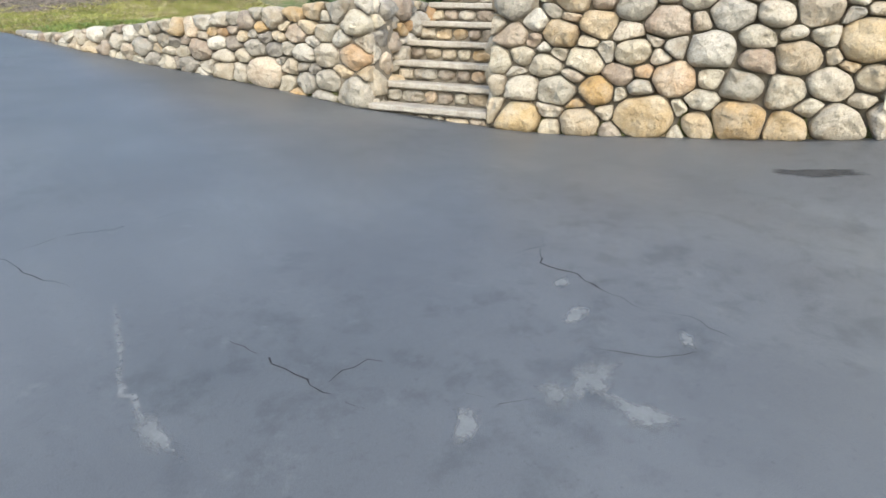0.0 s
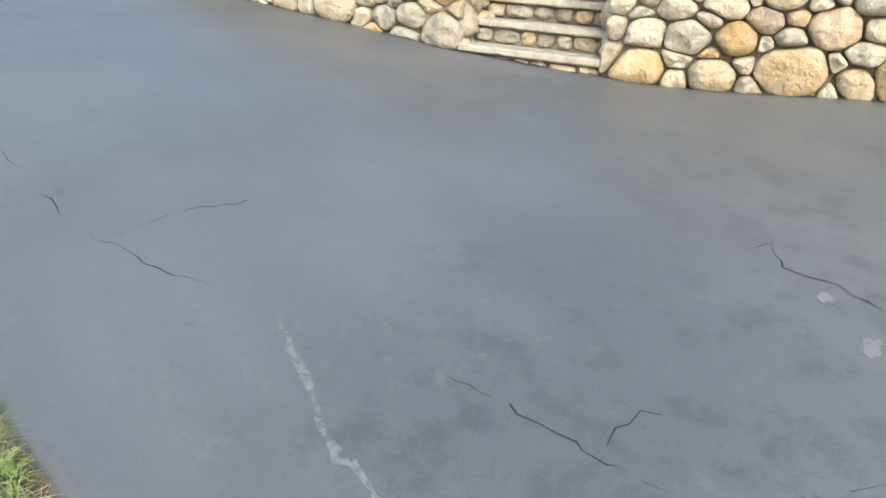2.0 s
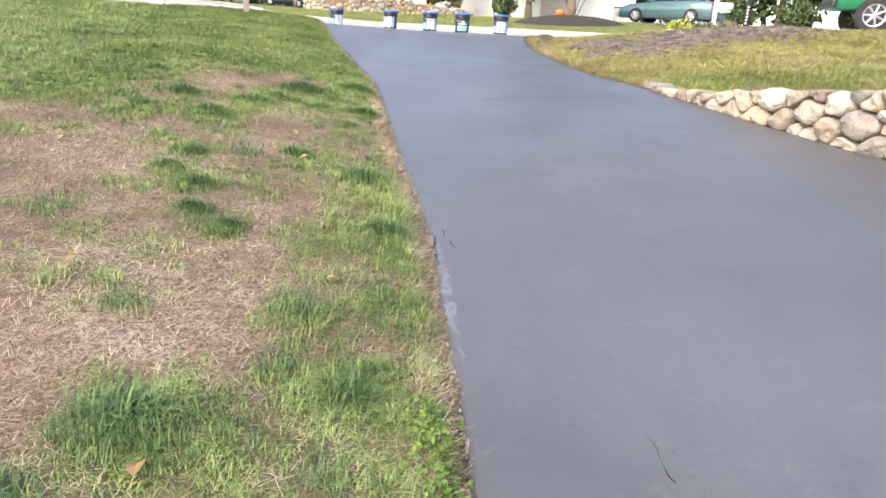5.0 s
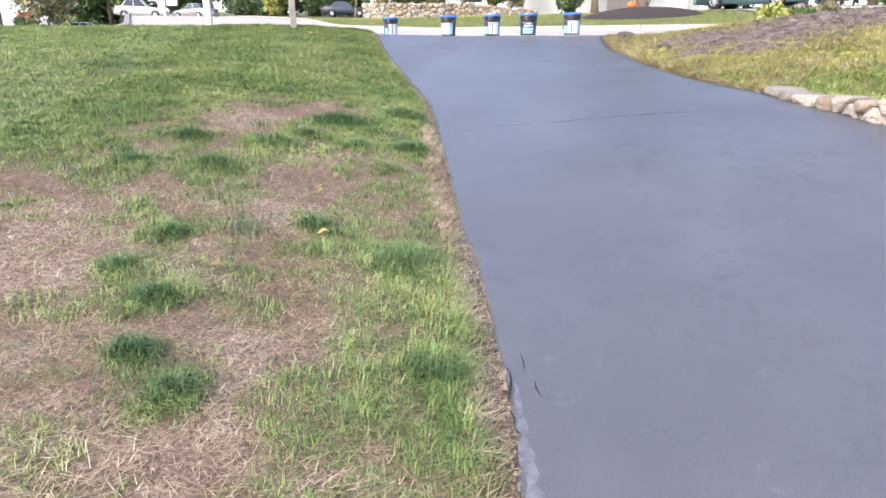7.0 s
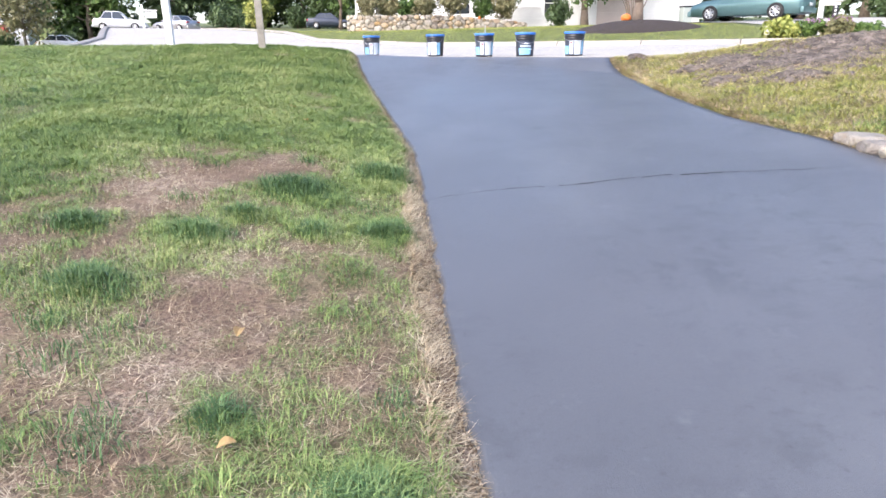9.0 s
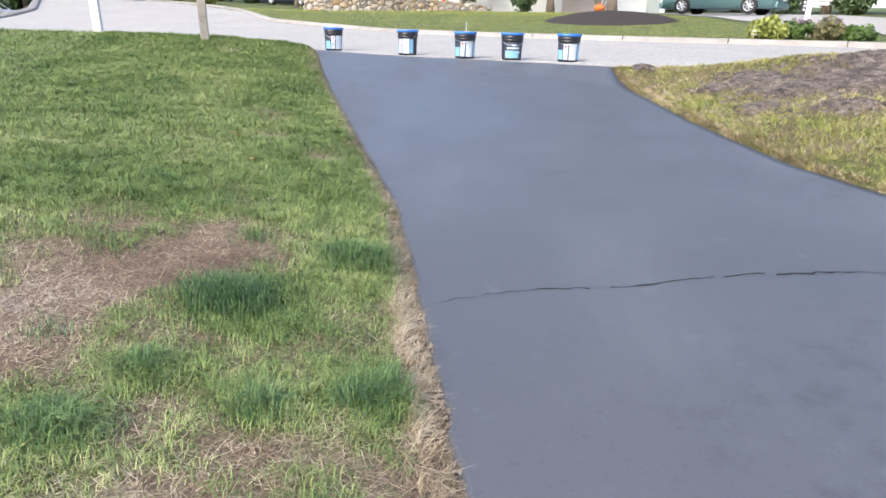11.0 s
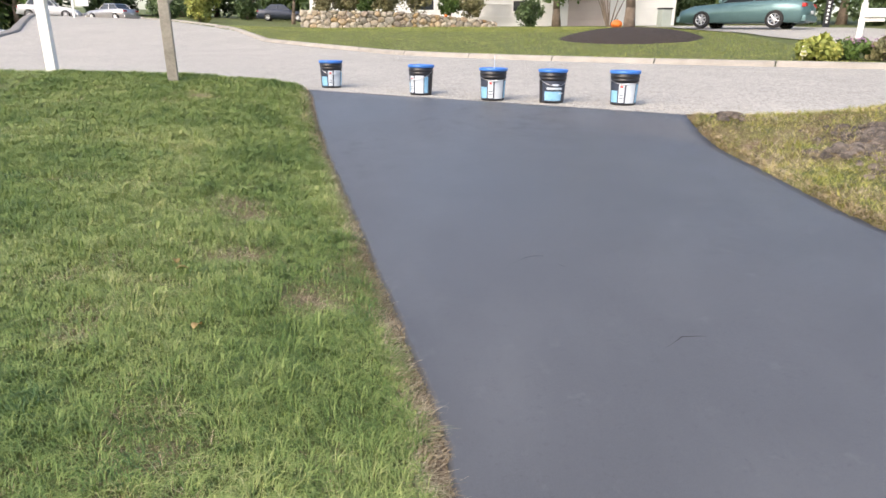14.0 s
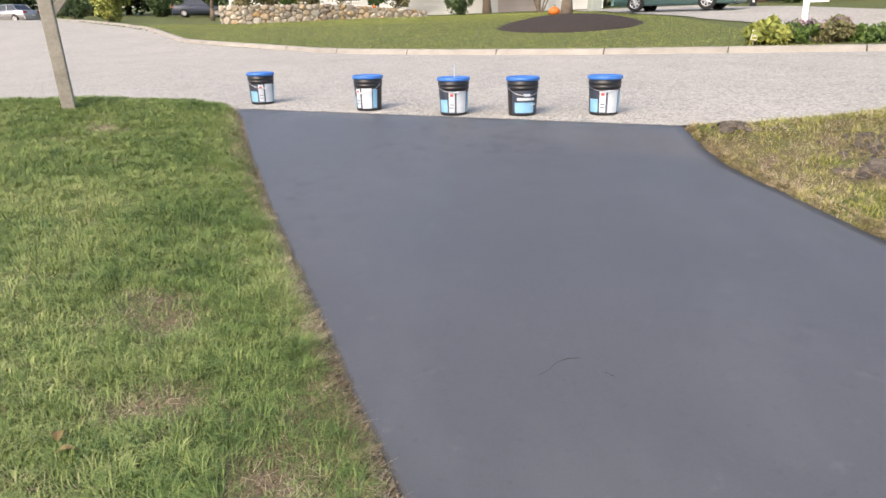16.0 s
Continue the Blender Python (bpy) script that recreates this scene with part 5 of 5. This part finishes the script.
hd = math.degrees(math.atan2(0.84, -2.63))
vehicle(10.9, 20.7, hd - 22, 4.75, 1.82, 0.22, 0.92, 1.42, 0.33, 2.76, M["teal"], "teal green sedan parked on the drive across the road")
vehicle(15.6, 9.6, 165, 5.4, 2.0, 0.75, 1.75, 2.5, 0.55, 3.0, M["green_truck"], "green high-riding truck with black bumper and large tyres", "truck", True)
vehicle(-36.5, 52.0, 20, 4.6, 1.85, 0.3, 1.0, 1.75, 0.36, 2.8, M["carwhite"], "white van parked far down the street")
vehicle(-41.0, 50.0, 15, 4.6, 1.85, 0.25, 0.95, 1.5, 0.34, 2.8, M["carwhite"], "white car parked far down the street")
vehicle(-31.0, 52.0, 160, 4.5, 1.8, 0.22, 0.9, 1.42, 0.33, 2.7, M["rim"], "silver grey car parked far down the street")
vehicle(-17.0, 56.0, 10, 4.6, 1.8, 0.22, 0.92, 1.45, 0.33, 2.7, M["label_dark"], "dark blue car parked behind garden trees")


def build_house():
    """The white house across the road: lapped siding, windows, a tan garage front, lattice and a shingle roof."""
    x0, x1, y, hgt = -11.0, 14.0, 40.2, 5.6
    z0 = min(gz(x0, y), gz(x1, y)) - 0.2
    h = thing("house", pose(0, y, z0), "white sided house with garden front across the road", "house")
    part("wall", bevel_box((x0 + x1) / 2, 4.0, hgt / 2, x1 - x0, 8.0, hgt, 0.02), M["siding"], h, "white lapped siding")
    for i in range(30):
        part("siding_board", bevel_box((x0 + x1) / 2, -0.012, 0.25 + i * 0.18, x1 - x0, 0.03, 0.165, 0.006, 1), M["siding"], h)
    bm = bmesh.new()
    for a, b in (((x0 - 0.4, -0.5), (x1 + 0.4, -0.5)),):
        vs = [bm.verts.new(p) for p in ((x0 - 0.4, -0.5, hgt), (x1 + 0.4, -0.5, hgt), (x1 + 0.4, 8.5, hgt), (x0 - 0.4, 8.5, hgt), (x0 - 0.4, 4, hgt + 2.6), (x1 + 0.4, 4, hgt + 2.6))]
        for q in ((0, 1, 5, 4), (2, 3, 4, 5), (0, 4, 3), (1, 2, 5), (0, 3, 2, 1)):
            bm.faces.new([vs[i] for i in q])
    part("roof", bm, M["roof"], h, "grey shingle roof")
    for cx, w in ((-9.0, 0.9), (-6.2, 0.9), (-3.2, 1.5), (3.6, 1.2)):
        wd = part("window", bevel_box(cx, -0.05, 2.0, w + 0.2, 0.06, 1.6, 0.01), M["white"], h, "white framed sash window")
        for j in (-1, 1):
            part("pane", bevel_box(cx, -0.085, 2.0 + j * 0.36, w, 0.02, 0.66, 0.004), M["glass"], wd)
    g = part("garage_door", bevel_box(8.1, -0.06, 1.35, 2.7, 0.08, 2.5, 0.02), M["siding_tan"], h, "tan panelled garage door")
    for i in range(4):
        part("panel", bevel_box(8.1, -0.115, 0.5 + i * 0.58, 2.5, 0.03, 0.48, 0.012), M["siding_tan"], g)
    lt = part("lattice", bevel_box(1.2, -0.10, 0.95, 3.3, 0.04, 0.08, 0.01), M["white"], h, "white crossed lattice screen")
    part("rail", bevel_box(1.2, -0.10, 1.75, 3.3, 0.05, 0.08, 0.01), M["white"], lt)
    for k in range(22):
        for s in (-1, 1):
            bm = bevel_box(0, 0, 0, 0.025, 0.012, 1.5, 0)
            bmesh.ops.transform(bm, matrix=pose(-0.1 + k * 0.125, -0.10 + s * 0.012, 1.2, ry=42 * s), verts=bm.verts)
            part("lath", bm, M["white"], lt)
    return h


build_house()
stone_wall("garden_wall", [(-9.6, 31.4), (-8.2, 31.0), (-5.5, 31.3), (-2.0, 32.2), (1.6, 33.0)], -1, lambda x, y: gz(x, y) - 0.05,
           lambda x, y: gz(x, y) + float(np.interp(x, [-9.6, -4, 0, 1.6], [0.95, 0.85, 0.5, 0.3])), 61,
           [(0.17, 40), (0.13, 300), (0.1, 900), (0.075, 1400)], "low garden wall of pale stacked stones before the bushes")
for i, (x, y, r, hgt, leaf) in enumerate([(-8.7, 33.4, 0.8, 1.5, "leaf_bronze"), (-7.2, 33.5, 0.7, 1.4, "leaf_bronze"), (-6.1, 33.6, 0.6, 1.2, "leaf"), (-5.0, 33.8, 0.8, 1.5, "leaf_bronze"),
                                         (-3.4, 34.2, 1.2, 2.3, "leaf_bronze"), (-1.2, 35.0, 0.7, 1.8, "leaf"), (0.0, 35.2, 0.9, 1.6, "leaf_bronze"), (3.9, 36.5, 0.8, 1.6, "leaf_dark"), (-7.9, 36.5, 0.9, 2.6, "leaf"), (0.6, 37.6, 0.9, 3.2, "leaf_dark")]):
    bush(x, y, r * 1.3, hgt * 1.1, 70 + i, "rounded garden bush above the stone wall", leaf, 2200, 0.10, group="bushes before the house", z=gz(x, y) + (0.6 if x < 1 else 0))
for i in range(5):
    pumpkin(-9.0 + i * 1.9, 31.75 + 0.14 * i, gz(-9.0 + i * 1.9, 31.9) + 0.78 - 0.06 * i, 0.11, "tiny orange pumpkin on the garden wall")
br = thing("bare_shrub", pose(8.2, 33.5, gz(8.2, 33.5)), "bare many-stemmed shrub against the white wall", "shrub")
rb = random.Random(8)
for k in range(9):
    bm = bmesh.new()
    tp = Vector((rb.uniform(-1.3, 1.3), rb.uniform(-0.4, 0.4), rb.uniform(2.0, 3.0)))
    tube(bm, (tp.x * 0.1, 0, 0), tp * 0.5, 0.05, 0.03, 7)
    tube(bm, tp * 0.5, tp, 0.03, 0.01, 7)
    part("stem", bm, M["bark"], br)

# ---- trees and bushes closing the street ----
first = tree(-46, 62, 13, 5.0, 201, "tall leafy tree far down the street", "leaf", 0.3, 5200, 0.16, "trees down the street", 0.34)
second = tree(-38, 66, 12, 5.2, 203, "dark leafy tree far down the street", "leaf_dark", 0.3, 5200, 0.10, "trees down the street", 0.34)
rt = random.Random(12)
spots = [(-53, 58), (-60, 50), (-33, 70), (-28, 68), (-23, 70), (-18, 66), (-14, 62), (-43, 72), (-50, 70), (-64, 60), (-30, 76), (-20, 78), (-10, 70),
         (18, 46), (22, 42), (26, 38), (30, 33), (24, 50), (34, 28), (20, 55), (38, 22), (31, 44), (41, 33), (16, 60), (8, 58), (0, 60), (-6, 60),
         (-66, 38), (-72, 48), (-70, 26), (-58, 66), (-38, 78), (46, 20), (45, 8), (40, 12)]
for i, (x, y) in enumerate(spots):
    x, y = x + rt.uniform(-1.5, 1.5), y + rt.uniform(-1.5, 1.5)
    k = rt.uniform(0.8, 1.15)
    src = first if i % 3 == 0 else second
    t2 = copy_thing(src, pose(x, y, gz(x, y) - 0.05, rz=rt.uniform(0, 360)))
    t2.scale = (k, k, k)
bush(-17.5, 37.0, 1.35, 2.1, 91, "large rounded lime green bush by the street", "leaf_lime", 2600, 0.13)
bush(-24.5, 48.5, 1.7, 2.2, 92, "rounded dark green bush by the street", "leaf_dark", 2200, 0.14)
for i, (x, y) in enumerate([(-45, 56), (-42, 58), (-27, 60), (-21, 58), (-14, 55), (-49, 52), (-11, 50), (20, 36), (23, 33), (27, 27), (32, 21)]):
    bush(x, y, 1.5, 2.2, 300 + i, "dark shrub under the street trees", "leaf_dark", 1500, 0.16, group="shrubs down the street")
tree(-12.5, 41.5, 6.5, 2.4, 95, "small spreading tree on the neighbour lawn", "leaf", 0.14, 3000, 0.3, "front garden trees", 0.16)
tree(-42, 46, 5.5, 2.6, 96, "small bronze-leaved tree beside parked cars", "leaf_bronze", 0.16, 2800, 0.25, "front garden trees", 0.18)
wp = thing("sign_post", pose(-29.5, 43.5, gz(-29.5, 43.5), rz=15), "white post with a hanging sign by the street", "sign")
part("post", bevel_box(0, 0, 1.1, 0.14, 0.14, 2.2, 0.01), M["white"], wp)
part("arm", bevel_box(0.6, 0, 1.75, 1.1, 0.08, 0.08, 0.01), M["white"], wp)
part("board", bevel_box(0.65, 0, 1.4, 0.9, 0.04, 0.5, 0.01), M["siding"], wp)
hs = thing("house", pose(-52, 55, gz(-52, 55) - 0.1, rz=25), "distant pale house with a red shuttered front", "house")
part("wall", bevel_box(0, 0, 2.0, 7, 5, 4.0, 0.02), M["siding"], hs)
part("roof", bevel_box(0, 0, 4.3, 7.6, 5.6, 0.5, 0.2), M["roof"], hs)
part("shutter", bevel_box(1.2, -2.55, 1.8, 1.2, 0.08, 1.8, 0.01), M["label_red"], hs, "red shutter")
part("window", bevel_box(-1.4, -2.53, 2.0, 1.0, 0.06, 1.4, 0.01), M["glass"], hs)

# ---- turned earth and log on the lawn by the street ----
rs = random.Random(33)
v, f = [], []
for k in range(6500):
    cx, cy, bx, by = rs.choices(BEDS, [b[2] * b[3] for b in BEDS])[0]
    x, y = rs.gauss(cx, bx * 0.62), rs.gauss(cy, by * 0.62)
    if NX * x + NY * y > float(road_lo(-NY * x + NX * y)) - 0.1 or x < float(right_edge(y)) + 0.12:
        continue
    r = rs.uniform(0.010, 0.034) * (1.6 if rs.random() < 0.12 else 1)
    z, b0 = gz(x, y), len(v)
    for i in range(3):
        for j in range(7):
            a = 2 * math.pi * j / 7
            q = r * (1.25, 1.0, 0.45)[i] * rs.uniform(0.7, 1.3)
            v.append((x + q * math.cos(a), y + q * math.sin(a), z + r * (-0.3, 0.3, 0.6)[i] * rs.uniform(0.7, 1.2)))
    for i in range(2):
        for j in range(7):
            f.append((b0 + i * 7 + j, b0 + i * 7 + (j + 1) % 7, b0 + i * 7 + 7 + (j + 1) % 7, b0 + i * 7 + 7 + j))
    f.append(tuple(b0 + 14 + j for j in range(7)))
tagged(obj("soil_clods", v, f, M["soil"], smooth_faces=True), "loose clods of turned brown earth on the worn lawn", "earth", kind="stuff")
lg = thing("log", pose(5.7, -1.35, gz(5.7, -1.35) + 0.07, rz=12), "short charred split log lying on bare earth", "log")
bm = tube(bmesh.new(), (-0.5, 0, 0), (0.5, 0.03, 0.02), 0.12, 0.09, 12)
for q in bm.verts:
    q.co += Vector((0, 1, 1)) * 0.03 * noise.noise(q.co * 9)
part("body", bm, M["wood_log"], lg)
dome("mulch_bed", 6.2, -9.6, 0.9, 2.0, 0.06, M["mulch"], "dark planting bed behind the retaining wall", "mulch bed", 9.0, "structure")
bush(5.75, -9.5, 0.5, 0.5, 97, "dark spreading shrub in the bed above the wall", "leaf_dark", 1600, 0.05)
bush(6.2, -10.4, 0.6, 0.6, 98, "dark spreading shrub in the bed above the wall", "leaf_dark", 1600, 0.05)
bush(5.35, -11.02, 0.10, 0.2, 99, "small green weed growing from the stone joints", "leaf", 120, 0.03, z=-0.45)

# ---- grass ----


def blades(name, x, y, length, width, lean, mat, label, seed, tall=True, tuft=0.0):
    """Bent grass blades at the given places, all one mesh; tuft gathers them in small clumps that splay outwards."""
    rng = np.random.default_rng(seed)
    n = len(x)
    z = lawn_z(x, y) - 0.004
    a = rng.uniform(0, 2 * np.pi, n)
    ln = length * rng.uniform(0.55, 1.3, n)
    le = lean * rng.uniform(0.3, 1.5, n)
    if tuft:
        # each cell of a loose grid holds one clump of its own height
        u, w = x + 0.4 * tuft * np.sin(y * 9.1), y + 0.4 * tuft * np.sin(x * 8.3)
        i, j = np.floor(u / tuft), np.floor(w / tuft)
        h1, h2, h3 = ((np.sin(i * p + j * q) * 43758.5453) % 1.0 for p, q in ((12.99, 78.23), (39.35, 11.14), (73.16, 52.24)))
        ox, oy = u / tuft - i - 0.25 - 0.5 * h1, w / tuft - j - 0.25 - 0.5 * h2
        r = np.hypot(ox, oy)
        a = np.arctan2(oy, ox) + rng.normal(0, 1.2, n) + 0.6 * np.sin(i + 2.0 * j)
        ln = ln * (0.7 + 0.5 * h3) * np.clip(1.2 - 0.55 * r, 0.5, 1.2)
        le = lean * (0.4 + 1.2 * r) * rng.uniform(0.6, 1.4, n)
    dx, dy = np.cos(a), np.sin(a)
    wx, wy = -dy * width / 2, dx * width / 2
    base = np.stack([x, y, z], 1)
    side = np.stack([wx, wy, np.zeros(n)], 1)
    up1 = np.stack([dx * ln * 0.25 * le, dy * ln * 0.25 * le, ln * 0.6], 1)
    up2 = np.stack([dx * ln * le, dy * ln * le, ln * np.clip(1.05 - 0.35 * le, 0.12, 1)], 1)
    if tall:
        v = np.stack([base - side, base + side, base + up1 + side * 0.75, base + up1 - side * 0.75, base + up2], 1)
        li = np.array([0, 1, 2, 3, 3, 2, 4])
        starts, nv = np.array([0, 4]), 5
    else:
        v = np.stack([base - side, base + side, base + up2], 1)
        li, starts, nv = np.array([0, 1, 2]), np.array([0]), 3
    loops = (np.arange(n)[:, None] * nv + li[None, :]).ravel()
    ls = (np.arange(n)[:, None] * len(li) + starts[None, :]).ravel()
    me = bpy.data.meshes.new(name)
    me.vertices.add(n * nv), me.loops.add(len(loops)), me.polygons.add(len(ls))
    me.vertices.foreach_set("co", v.astype(np.float32).ravel())
    me.loops.foreach_set("vertex_index", loops.astype(np.int32))
    me.polygons.foreach_set("loop_start", ls.astype(np.int32))
    me.update(calc_edges=True)
    me.materials.append(mat)
    return tagged(new(name, me), label, "grass", kind="stuff")


def scatter(n, seed, lo, hi, ylo, yhi, right=False):
    rng = np.random.default_rng(seed)
    y = rng.uniform(ylo, yhi, n)
    g = rng.uniform(lo, hi, n)
    x = right_edge(y) + g if right else left_edge(y) - g
    ok = NX * x + NY * y < road_lo(-NY * x + NX * y) + 0.02
    x, y = x[ok], y[ok]
    return x, y, green_of(x, y), rng.uniform(0, 1, len(x))


gx, gy, gg, gu = scatter(900000, 1, 0.0, 3.2, -15.5, 1.9)
keep = gu < gg ** 1.3
clump = np.array([1 + 0.5 * noise.noise((a * 3.1, b * 3.1, 2.2)) for a, b in zip(gx, gy)])
blades("grass_blades", gx[keep], gy[keep], (0.03 + 0.024 * gg[keep]) * clump[keep], 0.0031, 1.5, M["blade"], "mown green lawn grass beside the drive", 2, True, 0.1)
dry = (gu > 0.25) & (gg < 0.9) & (gu < 0.62)
blades("straw_grass", gx[dry], gy[dry], np.full(dry.sum(), 0.043), 0.003, 2.2, M["straw"], "dry straw thatch on the worn lawn", 3, False, 0.07)
hx, hy, hg, hu = scatter(330000, 4, 3.2, 9.0, -14, 3.0)
keep = hu < hg ** 1.5
blades("grass_blades", hx[keep], hy[keep], np.full(keep.sum(), 0.055), 0.006, 1.4, M["blade"], "mown green lawn grass further from the drive", 5, False, 0.17)
ex, ey, eg, eu = scatter(52000, 6, -0.012, 0.17, -13.5, 1.5)
fringe = eu < np.interp(ey, [-9.5, -7], [0.35, 1.0])
ex, ey = ex[fringe], ey[fringe]
blades("straw_grass", ex, ey, np.full(len(ex), 0.05), 0.0042, 1.8, M["straw"], "dry straw fringe along the drive's edge", 7, False, 0.06)
rx_, ry_, rg, ru = scatter(260000, 8, 0.0, 5.5, -6.3, 0.3, True)
keep = (ru < rg * 0.62)
blades("grass_blades", rx_[keep], ry_[keep], np.full(keep.sum(), 0.055), 0.006, 1.2, M["blade_right"], "thin green lawn grass by the street corner", 9, False, 0.16)
keep = (ru > np.where(rg > 0.12, 0.4, 0.78)) & (rg < 0.95)
blades("straw_grass", rx_[keep], ry_[keep], np.full(keep.sum(), 0.05), 0.005, 2.0, M["straw"], "dry yellow grass by the street corner", 10, False)
kx, ky, kg, ku = scatter(110000, 11, 0.35, 5.0, -12.5, -5.4, True)
st_ok = ~((ky < -10.6) & (ky > -13.6))
blades("grass_blades", kx[st_ok], ky[st_ok], np.full(st_ok.sum(), 0.06), 0.008, 0.7, M["blade"], "green lawn grass above the retaining wall", 12, False)
ox, oy, og, ou = scatter(14000, 17, -0.01, 0.14, -6.2, -0.9, True)
blades("straw_grass", ox, oy, np.full(len(ox), 0.045), 0.005, 1.7, M["straw"], "dry straw fringe along the drive's far edge", 18, False, 0.08)
# lawn across the road
rng = np.random.default_rng(13)
fx, fy = rng.uniform(-16, 13, 200000), rng.uniform(6, 34, 200000)
fd = NX * fx + NY * fy
ok = (fd > kerb_d(fx, fy) + 0.15) & ~((fx > 8.6 + 0.05 * (fy - 14)) & (fy > 5)) & (((fx - 5.1) / 2.35) ** 2 + ((fy - 15.3) / 2.6) ** 2 > 1.0) & (fy < 31 + 0.15 * (fx + 9))
blades("grass_blades", fx[ok], fy[ok], np.full(ok.sum(), 0.05), 0.016, 1.4, M["blade_far"], "mown lawn before the house across the road", 14, False)
# standing tufts
tr = np.random.default_rng(15)
tx, ty, tl = [], [], []
for cx, cy, r in TUFTS:
    n = int(30000 * r * r) + 120
    qx, qy = tr.normal(0, r * 0.62, n), tr.normal(0, r * 0.55, n)
    tx.append(cx + qx), ty.append(cy + qy)
    tl.append((0.05 + 0.32 * r) * np.clip(1.25 - np.hypot(qx, qy) / (r * 1.6), 0.45, 1.2))
for _ in range(110):
    cy = tr.uniform(-13, -1)
    cx = float(left_edge(cy)) - tr.uniform(0.2, 4.0)
    n, r = int(tr.uniform(40, 130)), tr.uniform(0.03, 0.08)
    tx.append(cx + tr.normal(0, r, n)), ty.append(cy + tr.normal(0, r, n)), tl.append(np.full(n, 0.055))
tx, ty = np.concatenate(tx), np.concatenate(ty)
blades("grass_tufts", tx, ty, np.concatenate(tl), 0.004, 0.95, M["tuft"], "taller deep green grass tufts in the worn lawn", 16)


def clover_spots(rng, n):
    y = rng.uniform(-12.55, -11.6, n)
    x = np.interp(y, [-12.55, -12.0, -11.6], [0.66, 0.62, 0.55]) + rng.normal(0, 0.045, n)
    return np.stack([x, y, lawn_z(x, y) + rng.uniform(0.012, 0.05, n)], 1)


cl = leaves(1000, clover_spots, 0.012, 27, M["clover"], "clover", None)
tagged(cl, "bright green clover growing along the drive's edge", "clover", kind="stuff")


def build_crumbs():
    """Soil crumbs and grit lying loose along both borders of the drive."""
    rng = random.Random(28)
    v, f = [], []
    for _ in range(5200):
        y = rng.uniform(-13.5, 0.8)
        right = rng.random() < 0.25
        if right and y < -5.6:
            continue
        x = float(right_edge(y)) + 0.02 + abs(rng.gauss(0, 0.05)) if right else float(left_edge(y)) - abs(rng.gauss(0, 0.05)) + 0.012
        r = rng.uniform(0.003, 0.009) * (1.9 if rng.random() < 0.06 else 1)
        z, b0 = max(gz(x, y), float(drive_z(x, y)) - 0.012), len(v)
        for i in range(5):
            a = 2 * math.pi * i / 5 + rng.random()
            v.append((x + r * math.cos(a), y + r * math.sin(a), z - 0.002))
        v.append((x + rng.uniform(-r, r) * 0.3, y, z + r * 1.1))
        f += [(b0 + i, b0 + (i + 1) % 5, b0 + 5) for i in range(5)]
    tagged(obj("edge_crumbs", v, f, M["edge_crumb"]), "loose soil crumbs and grit along the asphalt border", "grit", kind="stuff")


build_crumbs()


def fallen_leaf(x, y, r, turn, label):
    bm = bmesh.new()
    n = 9
    top = []
    for i in range(n + 1):
        t = i / n
        w = r * 0.32 * math.sin(math.pi * t) ** 0.8
        top.append([bm.verts.new((r * (t - 0.5), s * w, 0.012 * math.sin(3 * t) + 0.35 * w * abs(s))) for s in (-1, 0, 1)])
    for a, b in zip(top, top[1:]):
        for k in range(2):
            bm.faces.new((a[k], b[k], b[k + 1], a[k + 1]))
    bmesh.ops.solidify(bm, geom=bm.faces[:], thickness=0.0015)
    lf = part("fallen_leaf", bm, M["deadleaf"], None)
    lf.matrix_world = pose(x, y, gz(x, y) + 0.03, rx=8, ry=-6, rz=turn)
    return tagged(lf, label, "leaf", "fallen leaves")


rl = random.Random(19)
for x, y in [(-0.17, -12.14), (0.15, -12.7), (-0.71, -9.72), (-0.9, -11.1), (-1.8, -9.6), (-0.6, -8.6), (-1.72, -4.43), (-1.66, -4.5), (-0.4, -9.2), (0.1, -10.9), (-1.4, -5.0)]:
    fallen_leaf(x, y, rl.uniform(0.05, 0.09), rl.uniform(0, 360), "dry tan fallen leaf on the lawn")
tw = thing("twig", pose(-0.1, -12.28, gz(-0.1, -12.28) + 0.02, rz=7), "thin bare twig lying on the lawn", "twig")
bm = bmesh.new()
tube(bm, (-0.2, 0, 0), (0.0, 0.012, 0.006), 0.005, 0.004, 6)
tube(bm, (0.0, 0.012, 0.006), (0.22, 0.0, 0.0), 0.004, 0.002, 6)
part("stick", bm, M["bark"], tw)
